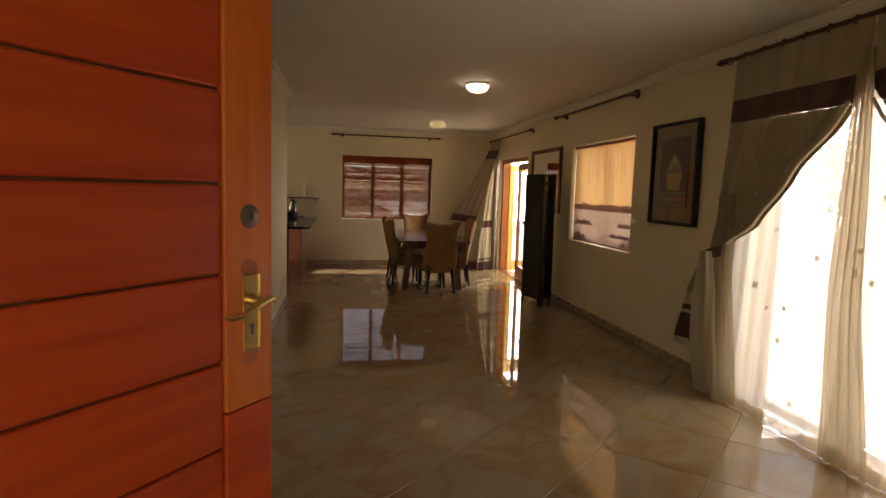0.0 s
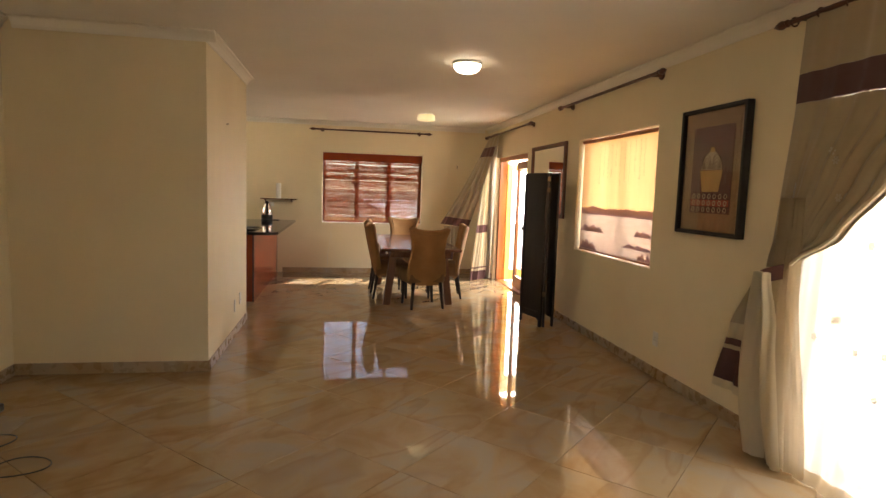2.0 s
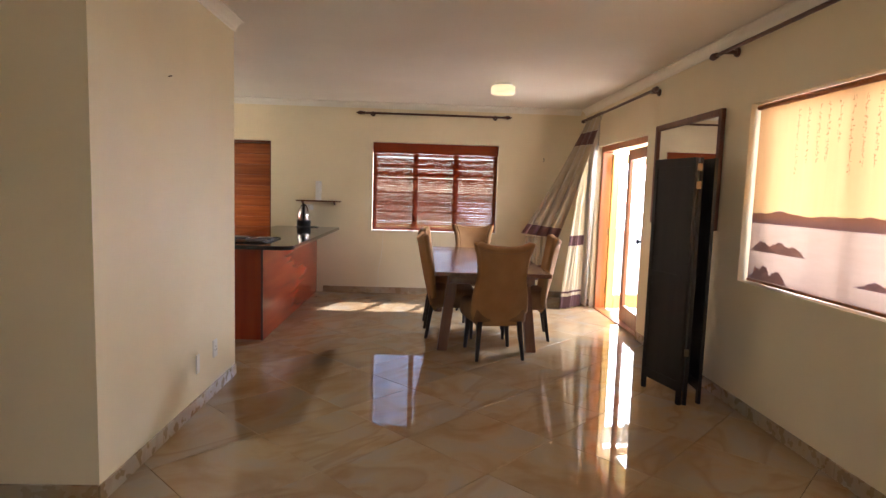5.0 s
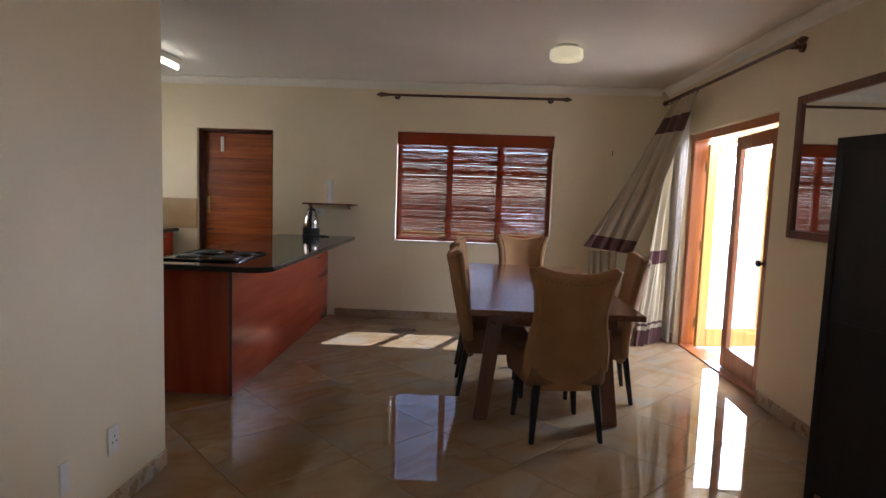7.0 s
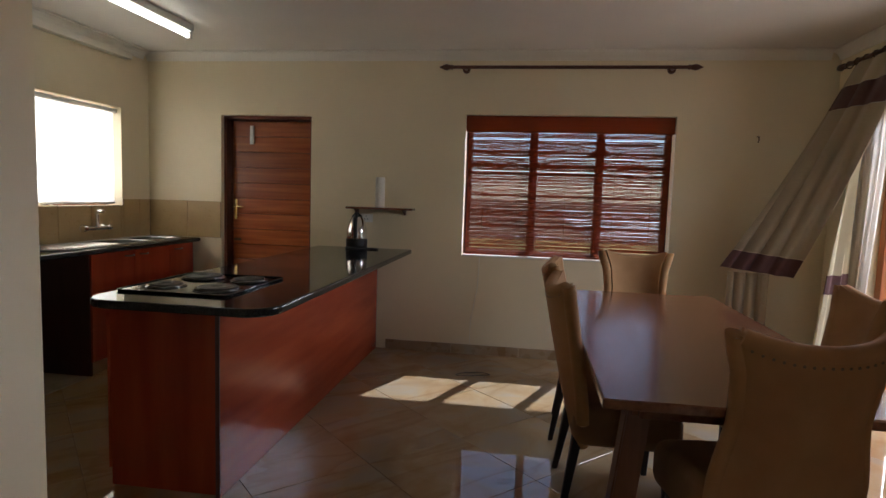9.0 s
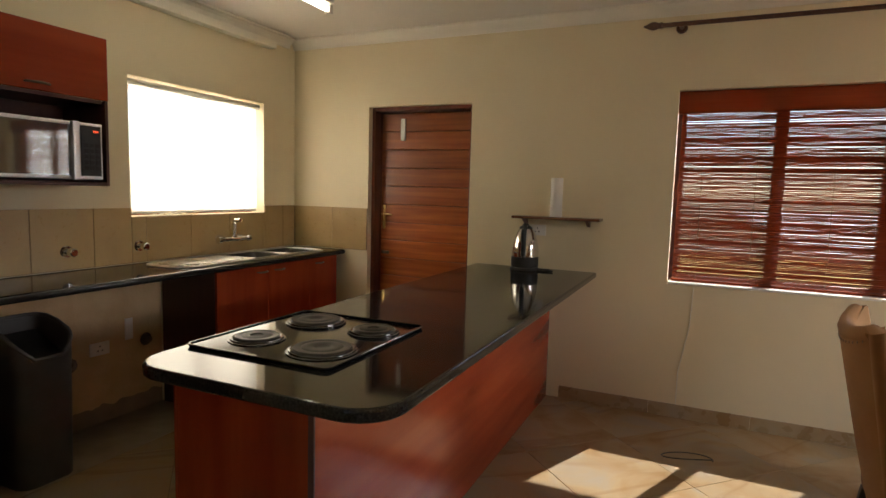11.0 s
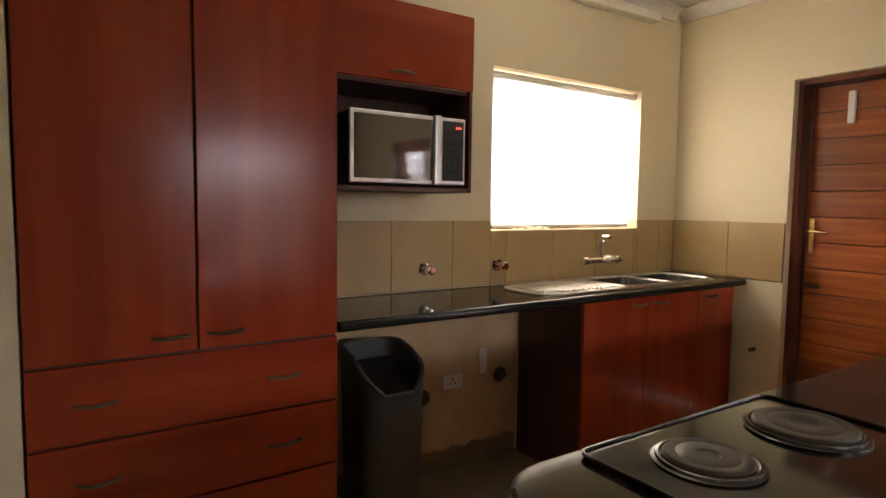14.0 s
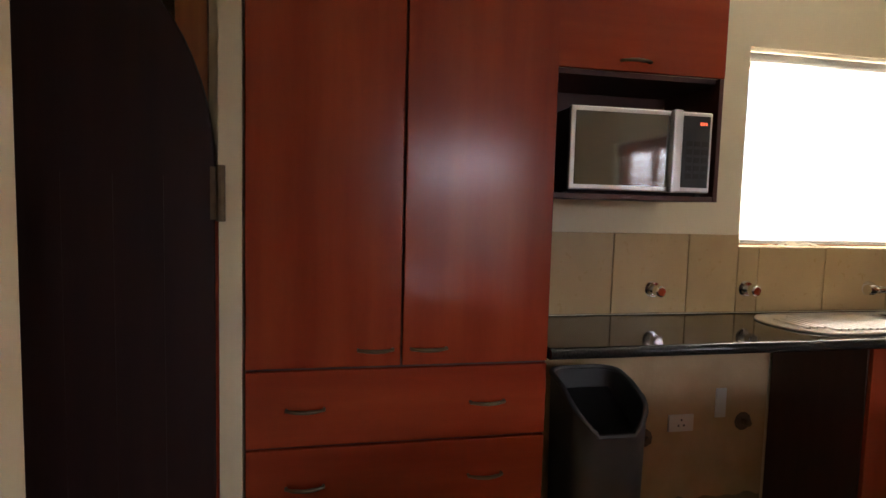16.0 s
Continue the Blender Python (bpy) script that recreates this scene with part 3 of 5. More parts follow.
window("window_1", "x", N_IN + 0.16, 0.26, 1.98, 0.865, 2.08, (0.845, 1.405), "three-light timber window behind a bamboo blind", FRAME_DARK)
window("window_2", "y", E_IN + 0.16, 5.33, 6.96, 0.88, 2.08, (6.15,), "timber window behind a printed roller blind")
window("window_3", "y", K_IN - 0.16, 9.52, 10.68, 1.21, 2.05, (10.1,), "timber kitchen window behind a white roller blind")
window("window_4", "y", E_IN + 0.16, 1.45, 3.55, -0.012, 2.12, (2.15, 2.85), "glazed sliding garden door behind sheer curtains")
for nm, b in (("sill", (0.265, 1.975, N_IN - 0.012, N_IN + 0.125, 0.866, 0.882)),):
    part("window_sill", boxm(*b, 0.004), CORNICE, bpy.data.objects["window_1"], "cream painted sill")


def plank_door(ob, width, height, plank_h, stile, thick, mats, low_stile=None, phase=0.0, gap=0.002):
    """A ledged door in its own axes: hinge at 0, leaf along +x, front to -y."""
    z = 0.012
    for a, b in ((0.0, stile), (width - stile, width)):
        cut = low_stile if (low_stile and a > 0) else None
        if cut:
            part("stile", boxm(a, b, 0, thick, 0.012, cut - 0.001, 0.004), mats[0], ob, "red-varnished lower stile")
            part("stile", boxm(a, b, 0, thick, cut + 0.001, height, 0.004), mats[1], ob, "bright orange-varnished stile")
        else:
            part("stile", boxm(a, b, 0, thick, 0.012, height, 0.004), mats[1], ob)
    z = 0.012 + phase - plank_h if phase else 0.012
    while z < height - 0.005:
        lo, hi = max(z, 0.012), min(z + plank_h, height)
        if hi - lo > 0.01:
            part("plank", boxm(stile + 0.001, width - stile - 0.001, 0.006, thick - 0.006, lo + gap, hi - gap, 0.005, 2), mats[0], ob)
        z += plank_h
    part("backing", boxm(stile + 0.002, width - stile - 0.002, 0.016, thick - 0.016, 0.02, height - 0.01), FRAME_DARK, ob, "dark recessed joints")


# entrance door, standing half open
door = thing("door_1", (0, 0, 0), "half-open red-varnished plank entrance door with brass lever handle", "door", kind="structure")
LEAF_W = 1.10
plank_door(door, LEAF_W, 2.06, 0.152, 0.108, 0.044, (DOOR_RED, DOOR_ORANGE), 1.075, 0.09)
hx = LEAF_W - 0.056
rose = part("deadbolt", lathe([(0.0, 0.006), (0.014, 0.006), (0.020, 0.003), (0.021, 0.0)], (0, 0, 0), 24, Matrix.Translation((hx, -0.0005, 1.415)) @ pose(0, 0, 0, 90)), AGED, door, "worn round deadbolt cylinder", True)
part("keyway", boxm(-0.0012, 0.0012, -0.0095, -0.006, -0.006, 0.006, m=Matrix.Translation((hx, 0, 1.415))), BLACK, rose)
plate = part("handle_plate", boxm(hx - 0.020, hx + 0.020, -0.006, -0.0005, 1.178, 1.315, 0.003), BRASS, door, "polished brass handle plate with a rope edge")
bm = bmesh.new()
for k in range(24):
    for sx in (-0.0185, 0.0185):
        box(bm, hx + sx - 0.002, hx + sx + 0.002, -0.0085, -0.006, 1.1815 + k * 0.0056, 1.1845 + k * 0.0056)
part("rope_edge", bm, BRASS, plate)
bm = bmesh.new()
tube(bm, [(hx, -0.006, 1.268), (hx, -0.030, 1.268)], 0.008)
tube(bm, [(hx + 0.004, -0.030, 1.268), (hx - 0.02, -0.034, 1.262), (hx - 0.045, -0.034, 1.252), (hx - 0.07, -0.034, 1.250), (hx - 0.085, -0.034, 1.255)], [0.0075, 0.0065, 0.005, 0.0045, 0.003])
tube(bm, [(hx, -0.032, 1.268), (hx + 0.018, -0.034, 1.272), (hx + 0.028, -0.030, 1.268)], [0.007, 0.006, 0.005])
part("lever", bm, BRASS, plate, "", True)
bm = lathe([(0.0, 0.0012), (0.0045, 0.0012), (0.0045, 0)], (0, 0, 0), 12, Matrix.Translation((hx, -0.0062, 1.222)) @ pose(0, 0, 0, 90))
box(bm, hx - 0.002, hx + 0.002, -0.0075, -0.0062, 1.207, 1.221)
part("keyhole", bm, BLACK, plate)
for z, s in ((1.322, 0.019), (1.170, 0.019)):
    part("old_plate_mark", lathe([(0.0, 0.0008), (s, 0.0008), (s, 0)], (0, 0, 0), 20, Matrix.Translation((hx, -0.0002, z)) @ pose(0, 0, 0, 90)), DOOR_MARK, door, "dark round mark of a former plate")
ANGLE = math.degrees(math.atan2(0.80, 0.60))
door.matrix_basis = pose(-0.508, 0.06, 0, 0, 0, ANGLE)
jamb = thing("door_frame_1", (0, -0.05, 0), "varnished timber frame of the entrance", "door frame", kind="structure")
part("jamb", boxm(-0.53, -0.515, -0.168, 0.03, 0, 2.085, 0.003), DOOR_RED, jamb)
part("jamb", boxm(0.585, 0.60, -0.168, 0.058, 0, 2.085, 0.003), DOOR_RED, jamb)
part("head", boxm(-0.53, 0.60, -0.168, 0.058, 2.085, 2.10, 0.003), DOOR_RED, jamb)

# kitchen door, closed
kd = thing("door_2", (0, 0, 0), "closed dark-varnished plank kitchen door with brass handle", "door", kind="structure")
plank_door(kd, 0.80, 2.019, 0.143, 0.012, 0.042, (DOOR_KITCHEN, FRAME_DARK))
part("handle_plate", boxm(0.03, 0.06, -0.006, -0.0005, 1.10, 1.29, 0.003), BRASS, kd)
bm = bmesh.new()
tube(bm, [(0.045, -0.006, 1.22), (0.045, -0.045, 1.22), (0.075, -0.05, 1.222), (0.15, -0.05, 1.216)], [0.009, 0.009, 0.009, 0.006])
part("lever", bm, BRASS, kd, "", True)
slot = part("sensor", boxm(0.19, 0.225, -0.018, 0.005, 1.80, 1.97, 0.005), WHITE, kd, "white door contact sensor")
part("bolt", boxm(0.03, 0.10, -0.014, 0.0, 0.90, 0.925, 0.004), AGED, kd, "small sliding bolt")
kd.matrix_basis = pose(-1.95, N_IN + 0.13, 0)
kf = thing("door_frame_2", (-1.55, N_IN + 0.1, 0), "dark timber frame of the kitchen door", "door frame", kind="structure")
part("jamb", boxm(-1.98, -1.952, N_IN + 0.05, N_IN + 0.225, 0, 2.05, 0.004), FRAME_DARK, kf)
part("jamb", boxm(-1.148, -1.12, N_IN + 0.05, N_IN + 0.225, 0, 2.05, 0.004), FRAME_DARK, kf)
part("head", boxm(-1.952, -1.148, N_IN + 0.05, N_IN + 0.225, 2.022, 2.05, 0.004), FRAME_DARK, kf)
part("door_stop", boxm(-1.951, -1.149, N_IN + 0.176, N_IN + 0.222, 1.98, 2.021, 0.003), FRAME_DARK, kf)

# folding patio doors
pf = thing("door_frame_3", (E_IN + 0.1, 9.6, 0), "orange-varnished timber frame of the patio doors", "door frame", kind="structure")
part("jamb", boxm(E_IN + 0.05, E_IN + 0.18, 10.36, 10.43, 0, 2.06, 0.006), MERANTI, pf)
part("jamb", boxm(E_IN + 0.05, E_IN + 0.18, 8.77, 8.84, 0, 2.06, 0.006), MERANTI, pf)
part("head", boxm(E_IN + 0.05, E_IN + 0.18, 8.84, 10.36, 1.99, 2.06, 0.006), MERANTI, pf)
part("threshold", boxm(E_IN + 0.03, E_IN + 0.23, 8.84, 10.36, -0.01, 0.012, 0.004), MERANTI, pf)


def glazed_leaf(name, width, label, material, knob=False):
    g = thing(name, (0, 0, 0), label, "door", "patio doors", "structure")
    s, h, t = 0.10, 1.96, 0.042
    for a, b in ((0, s), (width - s, width)):
        part("stile", boxm(a, b, 0, t, 0.02, h, 0.006), material, g)
    part("rail", boxm(s, width - s, 0, t, 0.02, 0.20, 0.006), material, g)
    part("rail", boxm(s, width - s, 0, t, h - 0.11, h, 0.006), material, g)
    p = part("pane", boxm(s - 0.005, width - s + 0.005, t / 2 - 0.003, t / 2 + 0.003, 0.195, h - 0.105), GLASS, g)
    p.visible_shadow = False
    if knob:
        part("knob", lathe([(0.0, 0.06), (0.022, 0.055), (0.028, 0.04), (0.022, 0.028), (0.010, 0.02), (0.010, 0.004), (0.026, 0.004), (0.026, 0)], (0, 0, 0), 20, Matrix.Translation((0.06, t + 0.0005, 0.98)) @ pose(0, 0, 0, -90)), BLACK, g, "round black knob", True)
    for z in (0.25, 1.0, 1.75):
        bm = bmesh.new()
        tube(bm, [(width - 0.002, -0.012, z - 0.045), (width - 0.002, -0.012, z + 0.045)], 0.008)
        box(bm, width - 0.06, width - 0.005, -0.006, -0.0005, z - 0.015, z + 0.015)
        part("hinge", bm, AGED, g)
    return g


leaf_a = glazed_leaf("door_3", 0.76, "folded glazed patio door in orange-varnished timber", MERANTI, True)
leaf_a.matrix_basis = pose(E_IN + 0.10, 8.86, 0, 0, 0, 86)
leaf_b = glazed_leaf("door_4", 0.74, "glazed patio door swung open outside, sunlight painted into its yellow", SUNLIT_MERANTI)
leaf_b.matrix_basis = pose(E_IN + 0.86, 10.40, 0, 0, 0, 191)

# saloon door in the passage
sd = thing("door_5", (-2.25, 7.0, 0), "closed near-black arched saloon door in the passage", "door", kind="structure")
arc = [(6.64, 0.06), (7.485, 0.06), (7.485, 1.43)] + [(7.06 + 0.425 * math.cos(a), 1.43 + 0.62 * math.sin(a)) for a in [radians(6 * k) for k in range(1, 30)]] + [(6.64, 1.43)]
part("leaf", prism(arc, -2.268, -2.232, 0.006, "x"), SALOON, sd)
for k in range(6):
    part("groove_strip", boxm(-2.231, -2.228, 6.73 + k * 0.125, 6.672 + k * 0.125, 0.15, 1.42), SALOON, sd)
part("edge_strip", boxm(-2.270, -2.230, 7.486, 7.494, 0.06, 1.30), DOOR_RED, sd, "dark red edge of the saloon door")
for z in (1.30, 0.35):
    bm = bmesh.new()
    tube(bm, [(-2.186, 7.508, z), (-2.186, 7.508, z + 0.15)], 0.012)
    box(bm, -2.200, -2.192, 7.480, 7.512, z + 0.004, z + 0.146)
    part("spring_hinge", bm, AGED, sd, "double-action spring hinge")


# ---- blinds and curtains ----
bb = thing("bamboo_blind", (1.12, N_IN - 0.02, 0.88), "lowered reddish bamboo slat blind over the window", "blind")
rnd = random.Random(4)
part("valance", boxm(0.262, 1.978, N_IN + 0.030, N_IN + 0.075, 1.94, 2.075, 0.006), REED, bb, "dark wooden valance")
z = 0.908
while z < 1.945:
    w, o, bow = rnd.uniform(0.009, 0.0135), rnd.uniform(0, 90), rnd.uniform(0.0008, 0.0026)
    tilt = radians(49 + rnd.uniform(-4, 4))
    dy, dz = math.cos(tilt) * w, math.sin(tilt) * w

    def strip(u, v, z=z, o=o, bow=bow, dy=dy, dz=dz):
        """A split reed, slightly crooked along its length."""
        return (0.285 + 1.67 * u, N_IN + 0.052 + dy * (v - 0.5), z + dz * (v - 0.5) + bow * noise.noise((u * 11 + o, 0, 0)) + 0.8 * bow * noise.noise((u * 37 + o, 5, 0)))
    part("reed", sheet(strip, 22, 1, 0.0014), REED, bb)
    z += dz * rnd.uniform(0.90, 1.12) * (1 + 0.21 * max(0.0, 1.6 - z)) + rnd.choice((0.0, 0.0006, 0.0012, 0.0020))
bm = bmesh.new()
for x in (0.42, 0.72, 1.12, 1.52, 1.82):
    tube(bm, [(x, N_IN + 0.044, 0.9), (x, N_IN + 0.044, 1.94)], 0.0012, 5)
part("cord", bm, INK, bb)
part("bottom_rail", boxm(0.28, 1.96, N_IN + 0.042, N_IN + 0.062, 0.884, 0.900, 0.003), REED, bb)

wb = thing("roller_blind", (K_IN - 0.04, 10.1, 1.22), "lowered white roller blind glowing with daylight", "blind")
part("cloth", sheet(lambda u, v: (K_IN - 0.045 + 0.004 * math.sin(u * 9), 9.56 + 1.08 * u, 1.235 + 0.77 * v), 24, 4), ROLLER, wb)
part("roller", tube(bmesh.new(), [(K_IN - 0.05, 9.53, 2.02), (K_IN - 0.05, 10.67, 2.02)], 0.02, 14), WHITE, wb)
part("bottom_bar", boxm(K_IN - 0.055, K_IN - 0.038, 9.56, 10.64, 1.222, 1.238, 0.003), WHITE, wb)
tagged(part("cloth_rag", sheet(lambda u, v: (K_IN - 0.03 + 0.028 * v, 9.66 + 0.34 * u, 1.212 + 0.022 * math.sin(u * 3.14) * (0.6 + 0.4 * math.sin(u * 17 + v * 4))), 20, 4, 0.003), ROLLER), "crumpled white cloth on the window sill", "cloth")

pb = thing("printed_blind", (E_IN + 0.05, 6.145, 0.9), "lowered roller blind printed with misty purple hills and calligraphy", "blind")
PX = E_IN + 0.055
wavy = lambda y: 0.004 * math.sin(y * 9) + 0.003 * math.sin(y * 21)
part("cloth", sheet(lambda u, v: (PX + wavy(5.355 + 1.58 * u), 5.355 + 1.58 * u, 1.32 + 0.72 * v), 40, 4), PRINT_TAN, pb, "orange upper part of the print")
part("lower_cloth", sheet(lambda u, v: (PX + wavy(5.355 + 1.58 * u), 5.355 + 1.58 * u, 0.905 + 0.415 * v), 40, 4), PRINT_MIST, pb, "pale misty lower part of the print")
part("roller", tube(bmesh.new(), [(PX, 5.34, 2.055), (PX, 6.95, 2.055)], 0.018, 14), MERANTI, pb)
part("bottom_bar", boxm(PX - 0.008, PX + 0.008, 5.355, 6.935, 0.888, 0.906, 0.003), MERANTI, pb)


def hills(name, y0, y1, zb, zt, amp, seed, material):
    o = random.Random(seed).uniform(0, 50)
    fade = lambda u: min(1.0, 5 * u, 5 * (1 - u)) if (y1 - y0) < 1.4 else 1.0
    top = lambda u: zt + amp * (noise.noise((u * 6 + o, 0, 0)) + 0.5 * noise.noise((u * 17 + o, 3, 0)))
    part(name, sheet(lambda u, v: (PX - 0.003 + wavy(y0 + (y1 - y0) * u), y0 + (y1 - y0) * u, zb + (max(top(u), zb + 0.004) - zb) * v * max(0.05, fade(u))), 60, 3), material, pb)


hills("printed_hill", 5.358, 6.932, 1.285, 1.355, 0.035, 1, PRINT_PURPLE)
hills("printed_hill", 6.35, 6.92, 1.10, 1.16, 0.03, 2, PRINT_DARK)
hills("printed_hill", 5.40, 5.75, 1.12, 1.165, 0.02, 3, PRINT_PURPLE)
hills("printed_hill", 5.36, 5.95, 1.00, 1.035, 0.03, 4, PRINT_PURPLE)
hills("printed_hill", 6.50, 6.93, 0.912, 0.985, 0.05, 5, PRINT_DARK)
hills("printed_hill", 5.37, 5.66, 0.912, 0.955, 0.05, 6, PRINT_DARK)
rnd = random.Random(9)
bm = bmesh.new()
for c in range(11):
    y = 5.62 + c * 0.09
    zz = 1.98
    stop = rnd.uniform(1.55, 1.78)
    while zz > stop:
        for _ in range(4):
            dy, dz = rnd.uniform(-0.011, 0.011), rnd.uniform(-0.012, 0.012)
            lx, lz = (rnd.uniform(0.006, 0.014), 0.0025) if rnd.random() < 0.6 else (0.0025, rnd.uniform(0.006, 0.014))
            px = PX - 0.002 + wavy(y)
            bm.faces.new([bm.verts.new(q) for q in ((px, y + dy - lx / 2, zz + dz - lz), (px, y + dy + lx / 2, zz + dz - lz), (px, y + dy + lx / 2, zz + dz + lz), (px, y + dy - lx / 2, zz + dz + lz))])
        zz -= 0.034
tagged(part("printed_marks", bm, INK, pb, "columns of small illegible brush marks"), kind="stuff")


def curtain_rod(name, p, q, wall_dir, label, rings=()):
    """A wooden pole with turned finials, brackets and rings."""
    p, q, d = Vector(p), Vector(q), Vector(wall_dir)
    base = thing(name, (p + q) / 2, label, "curtain rod", "curtain rods")
    part("pole", tube(bmesh.new(), [p, q], 0.014, 12), ROD, base, "", True)
    along = (q - p).normalized()
    for e, s in ((p, -1), (q, 1)):
        part("finial", tube(bmesh.new(), [e + along * s * k for k in (0, 0.012, 0.02, 0.035, 0.055, 0.075, 0.10, 0.115)], [0.014, 0.022, 0.016, 0.020, 0.026, 0.022, 0.010, 0.004], 12), ROD, base, "", True)
        c = e - along * s * 0.10
        bm = tube(bmesh.new(), [c, c + d * 0.085], [0.016, 0.013], 10)
        tube(bm, [c + d * 0.080, c + d * 0.0975], [0.030, 0.034], 14)
        part("bracket", bm, ROD, base, "", True)
    for r in rings:
        c = p + along * r
        side = along.cross(Vector((0, 0, 1)))
        part("ring", tube(bmesh.new(), [c - Vector((0, 0, 0.006)) + (side * math.cos(a) + Vector((0, 0, 1)) * math.sin(a)) * 0.024 for a in [2 * math.pi * k / 16 for k in range(17)]], 0.0045, 6, False), ROD, base)
    return base


RODX = E_IN - 0.10
curtain_rod("curtain_rod", (RODX, 1.12, 2.48), (RODX, 3.84, 2.48), (1, 0, 0), "dark wooden curtain rod above the garden door", [0.16 + 0.18 * k for k in range(15)])
curtain_rod("curtain_rod", (RODX, 5.22, 2.47), (RODX, 7.28, 2.47), (1, 0, 0), "bare dark wooden curtain rod above the printed blind")
curtain_rod("curtain_rod", (RODX, 8.44, 2.42), (RODX, 10.78, 2.42), (1, 0, 0), "dark wooden curtain rod above the patio doors", [1.62 + 0.11 * k for k in range(7)])
curtain_rod("curtain_rod", (0.15, N_IN - 0.10, 2.45), (2.01, N_IN - 0.10, 2.45), (0, 1, 0), "bare dark wooden curtain rod above the bamboo blind")


def lerp(table, v):
    for (a, p), (b, q) in zip(table, table[1:]):
        if v <= b:
            k = (v - a) / (b - a)
            k = k * k * (3 - 2 * k) * 0.5 + k * 0.5
            return p + (q - p) * k
    return table[-1][1]


def drape(inner, outer, xs, z0, z1, folds, depth, seed):
    """A hanging cloth: inner(z) and outer(z) edges along y, folds, the depth of folds."""
    o = seed * 1.7

    def fn(u, v):
        zz = z0 + (z1 - z0) * v
        a, b = inner(zz), outer(zz)
        y = a + (b - a) * u
        w = abs(b - a)
        amp = depth * min(1.0, 0.35 + 0.4 / max(w, 0.15) * 0.5)
        x = xs(zz) + amp * (math.sin(u * folds * 6.283 + o + 0.8 * math.sin(zz * 2 + o)) + 0.35 * math.sin(u * folds * 14 + zz * 1.5 + o))
        return (x, y, zz)
    return fn


def swag(side, name):
    """Tied-back curtain panel; side +1: gathered toward +y, -1: its mirror about the garden door's middle."""
    mid = 2.60
    Y = lambda y: mid + side * (y - mid)
    c = thing(name, (RODX, Y(3.7), 0), "taupe tied-back curtain with plum bands and gold satin fall", "curtain", "garden door curtains")
    outer = lambda z: Y(lerp([(1.05, 3.82), (1.4, 3.80), (2.05, 3.74), (2.46, 3.72)], z))
    inner = lambda z: Y(lerp([(1.05, 3.68), (1.16, 3.58), (1.30, 3.34), (1.62, 3.06), (1.96, 2.71), (2.10, 2.62), (2.46, 2.61)], z))
    xs = lambda z: RODX - 0.005 - 0.04 * max(0, (1.5 - z))
    part("upper_cloth", sheet(drape(inner, outer, xs, 2.175, 2.465, 6, 0.013, 1), 90, 8, 0.002), TAUPE, c, "", True)
    part("plum_band", sheet(drape(inner, outer, xs, 2.015, 2.173, 6, 0.014, 1), 90, 6, 0.002), PLUM, c, "dark plum band", True)
    part("swag_cloth", sheet(drape(inner, outer, xs, 1.10, 2.013, 6, 0.017, 1), 90, 40, 0.002), TAUPE, c, "", True)
    edge = [(xs(z) - 0.045, inner(z), z) for z in [1.14 + 0.055 * k for k in range(17)]]
    part("gold_hem", tube(bmesh.new(), edge, [0.010] * 17, 8), SATIN, c, "pale gold hem", True)
    part("tie_band", sheet(lambda u, v: (RODX - 0.03 - 0.075 * math.sin(u * 3.14), Y(3.64 + 0.22 * u), 1.10 - 0.10 * u + 0.085 * (v - 0.5)), 16, 5, 0.004), PLUM, c, "plum tie band", True)
    gy = lambda z: Y(lerp([(0.0, 3.50), (0.30, 3.52), (0.8, 3.58), (1.08, 3.68)], z))
    go = lambda z: Y(lerp([(0.0, 3.80), (0.30, 3.82), (0.8, 3.80), (1.08, 3.78)], z))
    part("gold_fall", sheet(drape(gy, go, lambda z: RODX - 0.09 - 0.05 * math.sin(z * 2.6), 0.012, 1.08, 1.6, 0.034, 2), 40, 24, 0.003), SATIN, c, "shining gold satin fall", True)
    ty = lambda z: Y(lerp([(0.28, 3.86), (0.7, 3.84), (1.06, 3.77)], z))
    to = lambda z: Y(lerp([(0.28, 4.20), (0.7, 4.06), (1.06, 3.86)], z))
    tx = lambda z: RODX - 0.045
    for z0, z1, m in ((0.72, 1.06, TAUPE), (0.62, 0.718, SATIN), (0.575, 0.618, PLUM), (0.548, 0.573, SATIN), (0.335, 0.546, PLUM), (0.28, 0.333, SATIN)):
        part("tail_cloth", sheet(drape(ty, to, tx, z0, z1, 1.6, 0.016, 5), 24, 8, 0.003), m, c, "plum" if m is PLUM else "", True)
    return c


swag(1, "tied_curtain")
swag(-1, "tied_curtain")

sh = thing("sheer_curtain", (RODX + 0.04, 2.6, 0), "white organza sheer with grey embroidered dots over the garden door", "sheer curtain")
for y0, y1, s in ((2.50, 3.72, 3), (1.40, 2.62, 7)):
    part("sheer", sheet(drape(lambda z: y0 - 0.03 * (2.4 - z), lambda z: y1 + 0.0 * z, lambda z: RODX + 0.045 - 0.03 * (2.4 - z), 0.075, 2.44, 8, 0.022, s), 150, 20), SHEER, sh, "", True)
    part("sheer_hem", sheet(drape(lambda z: y0 - 0.03 * (2.4 - z), lambda z: y1 + 0.0 * z, lambda z: RODX + 0.045 - 0.03 * (2.4 - z) - 0.5 * max(0, 0.05 - z), 0.006, 0.074, 8, 0.022, s), 150, 4), SHEER_GOLD, sh, "gold organza hem", True)
part("gold_sheer", sheet(drape(lambda z: lerp([(0, 3.38), (1.0, 3.56), (2.4, 3.60)], z), lambda z: 3.74, lambda z: RODX - 0.015 - 0.02 * (2.4 - z), 0.015, 1.5, 5, 0.014, 4), 50, 14), SHEER_GOLD, sh, "gold organza edge", True)
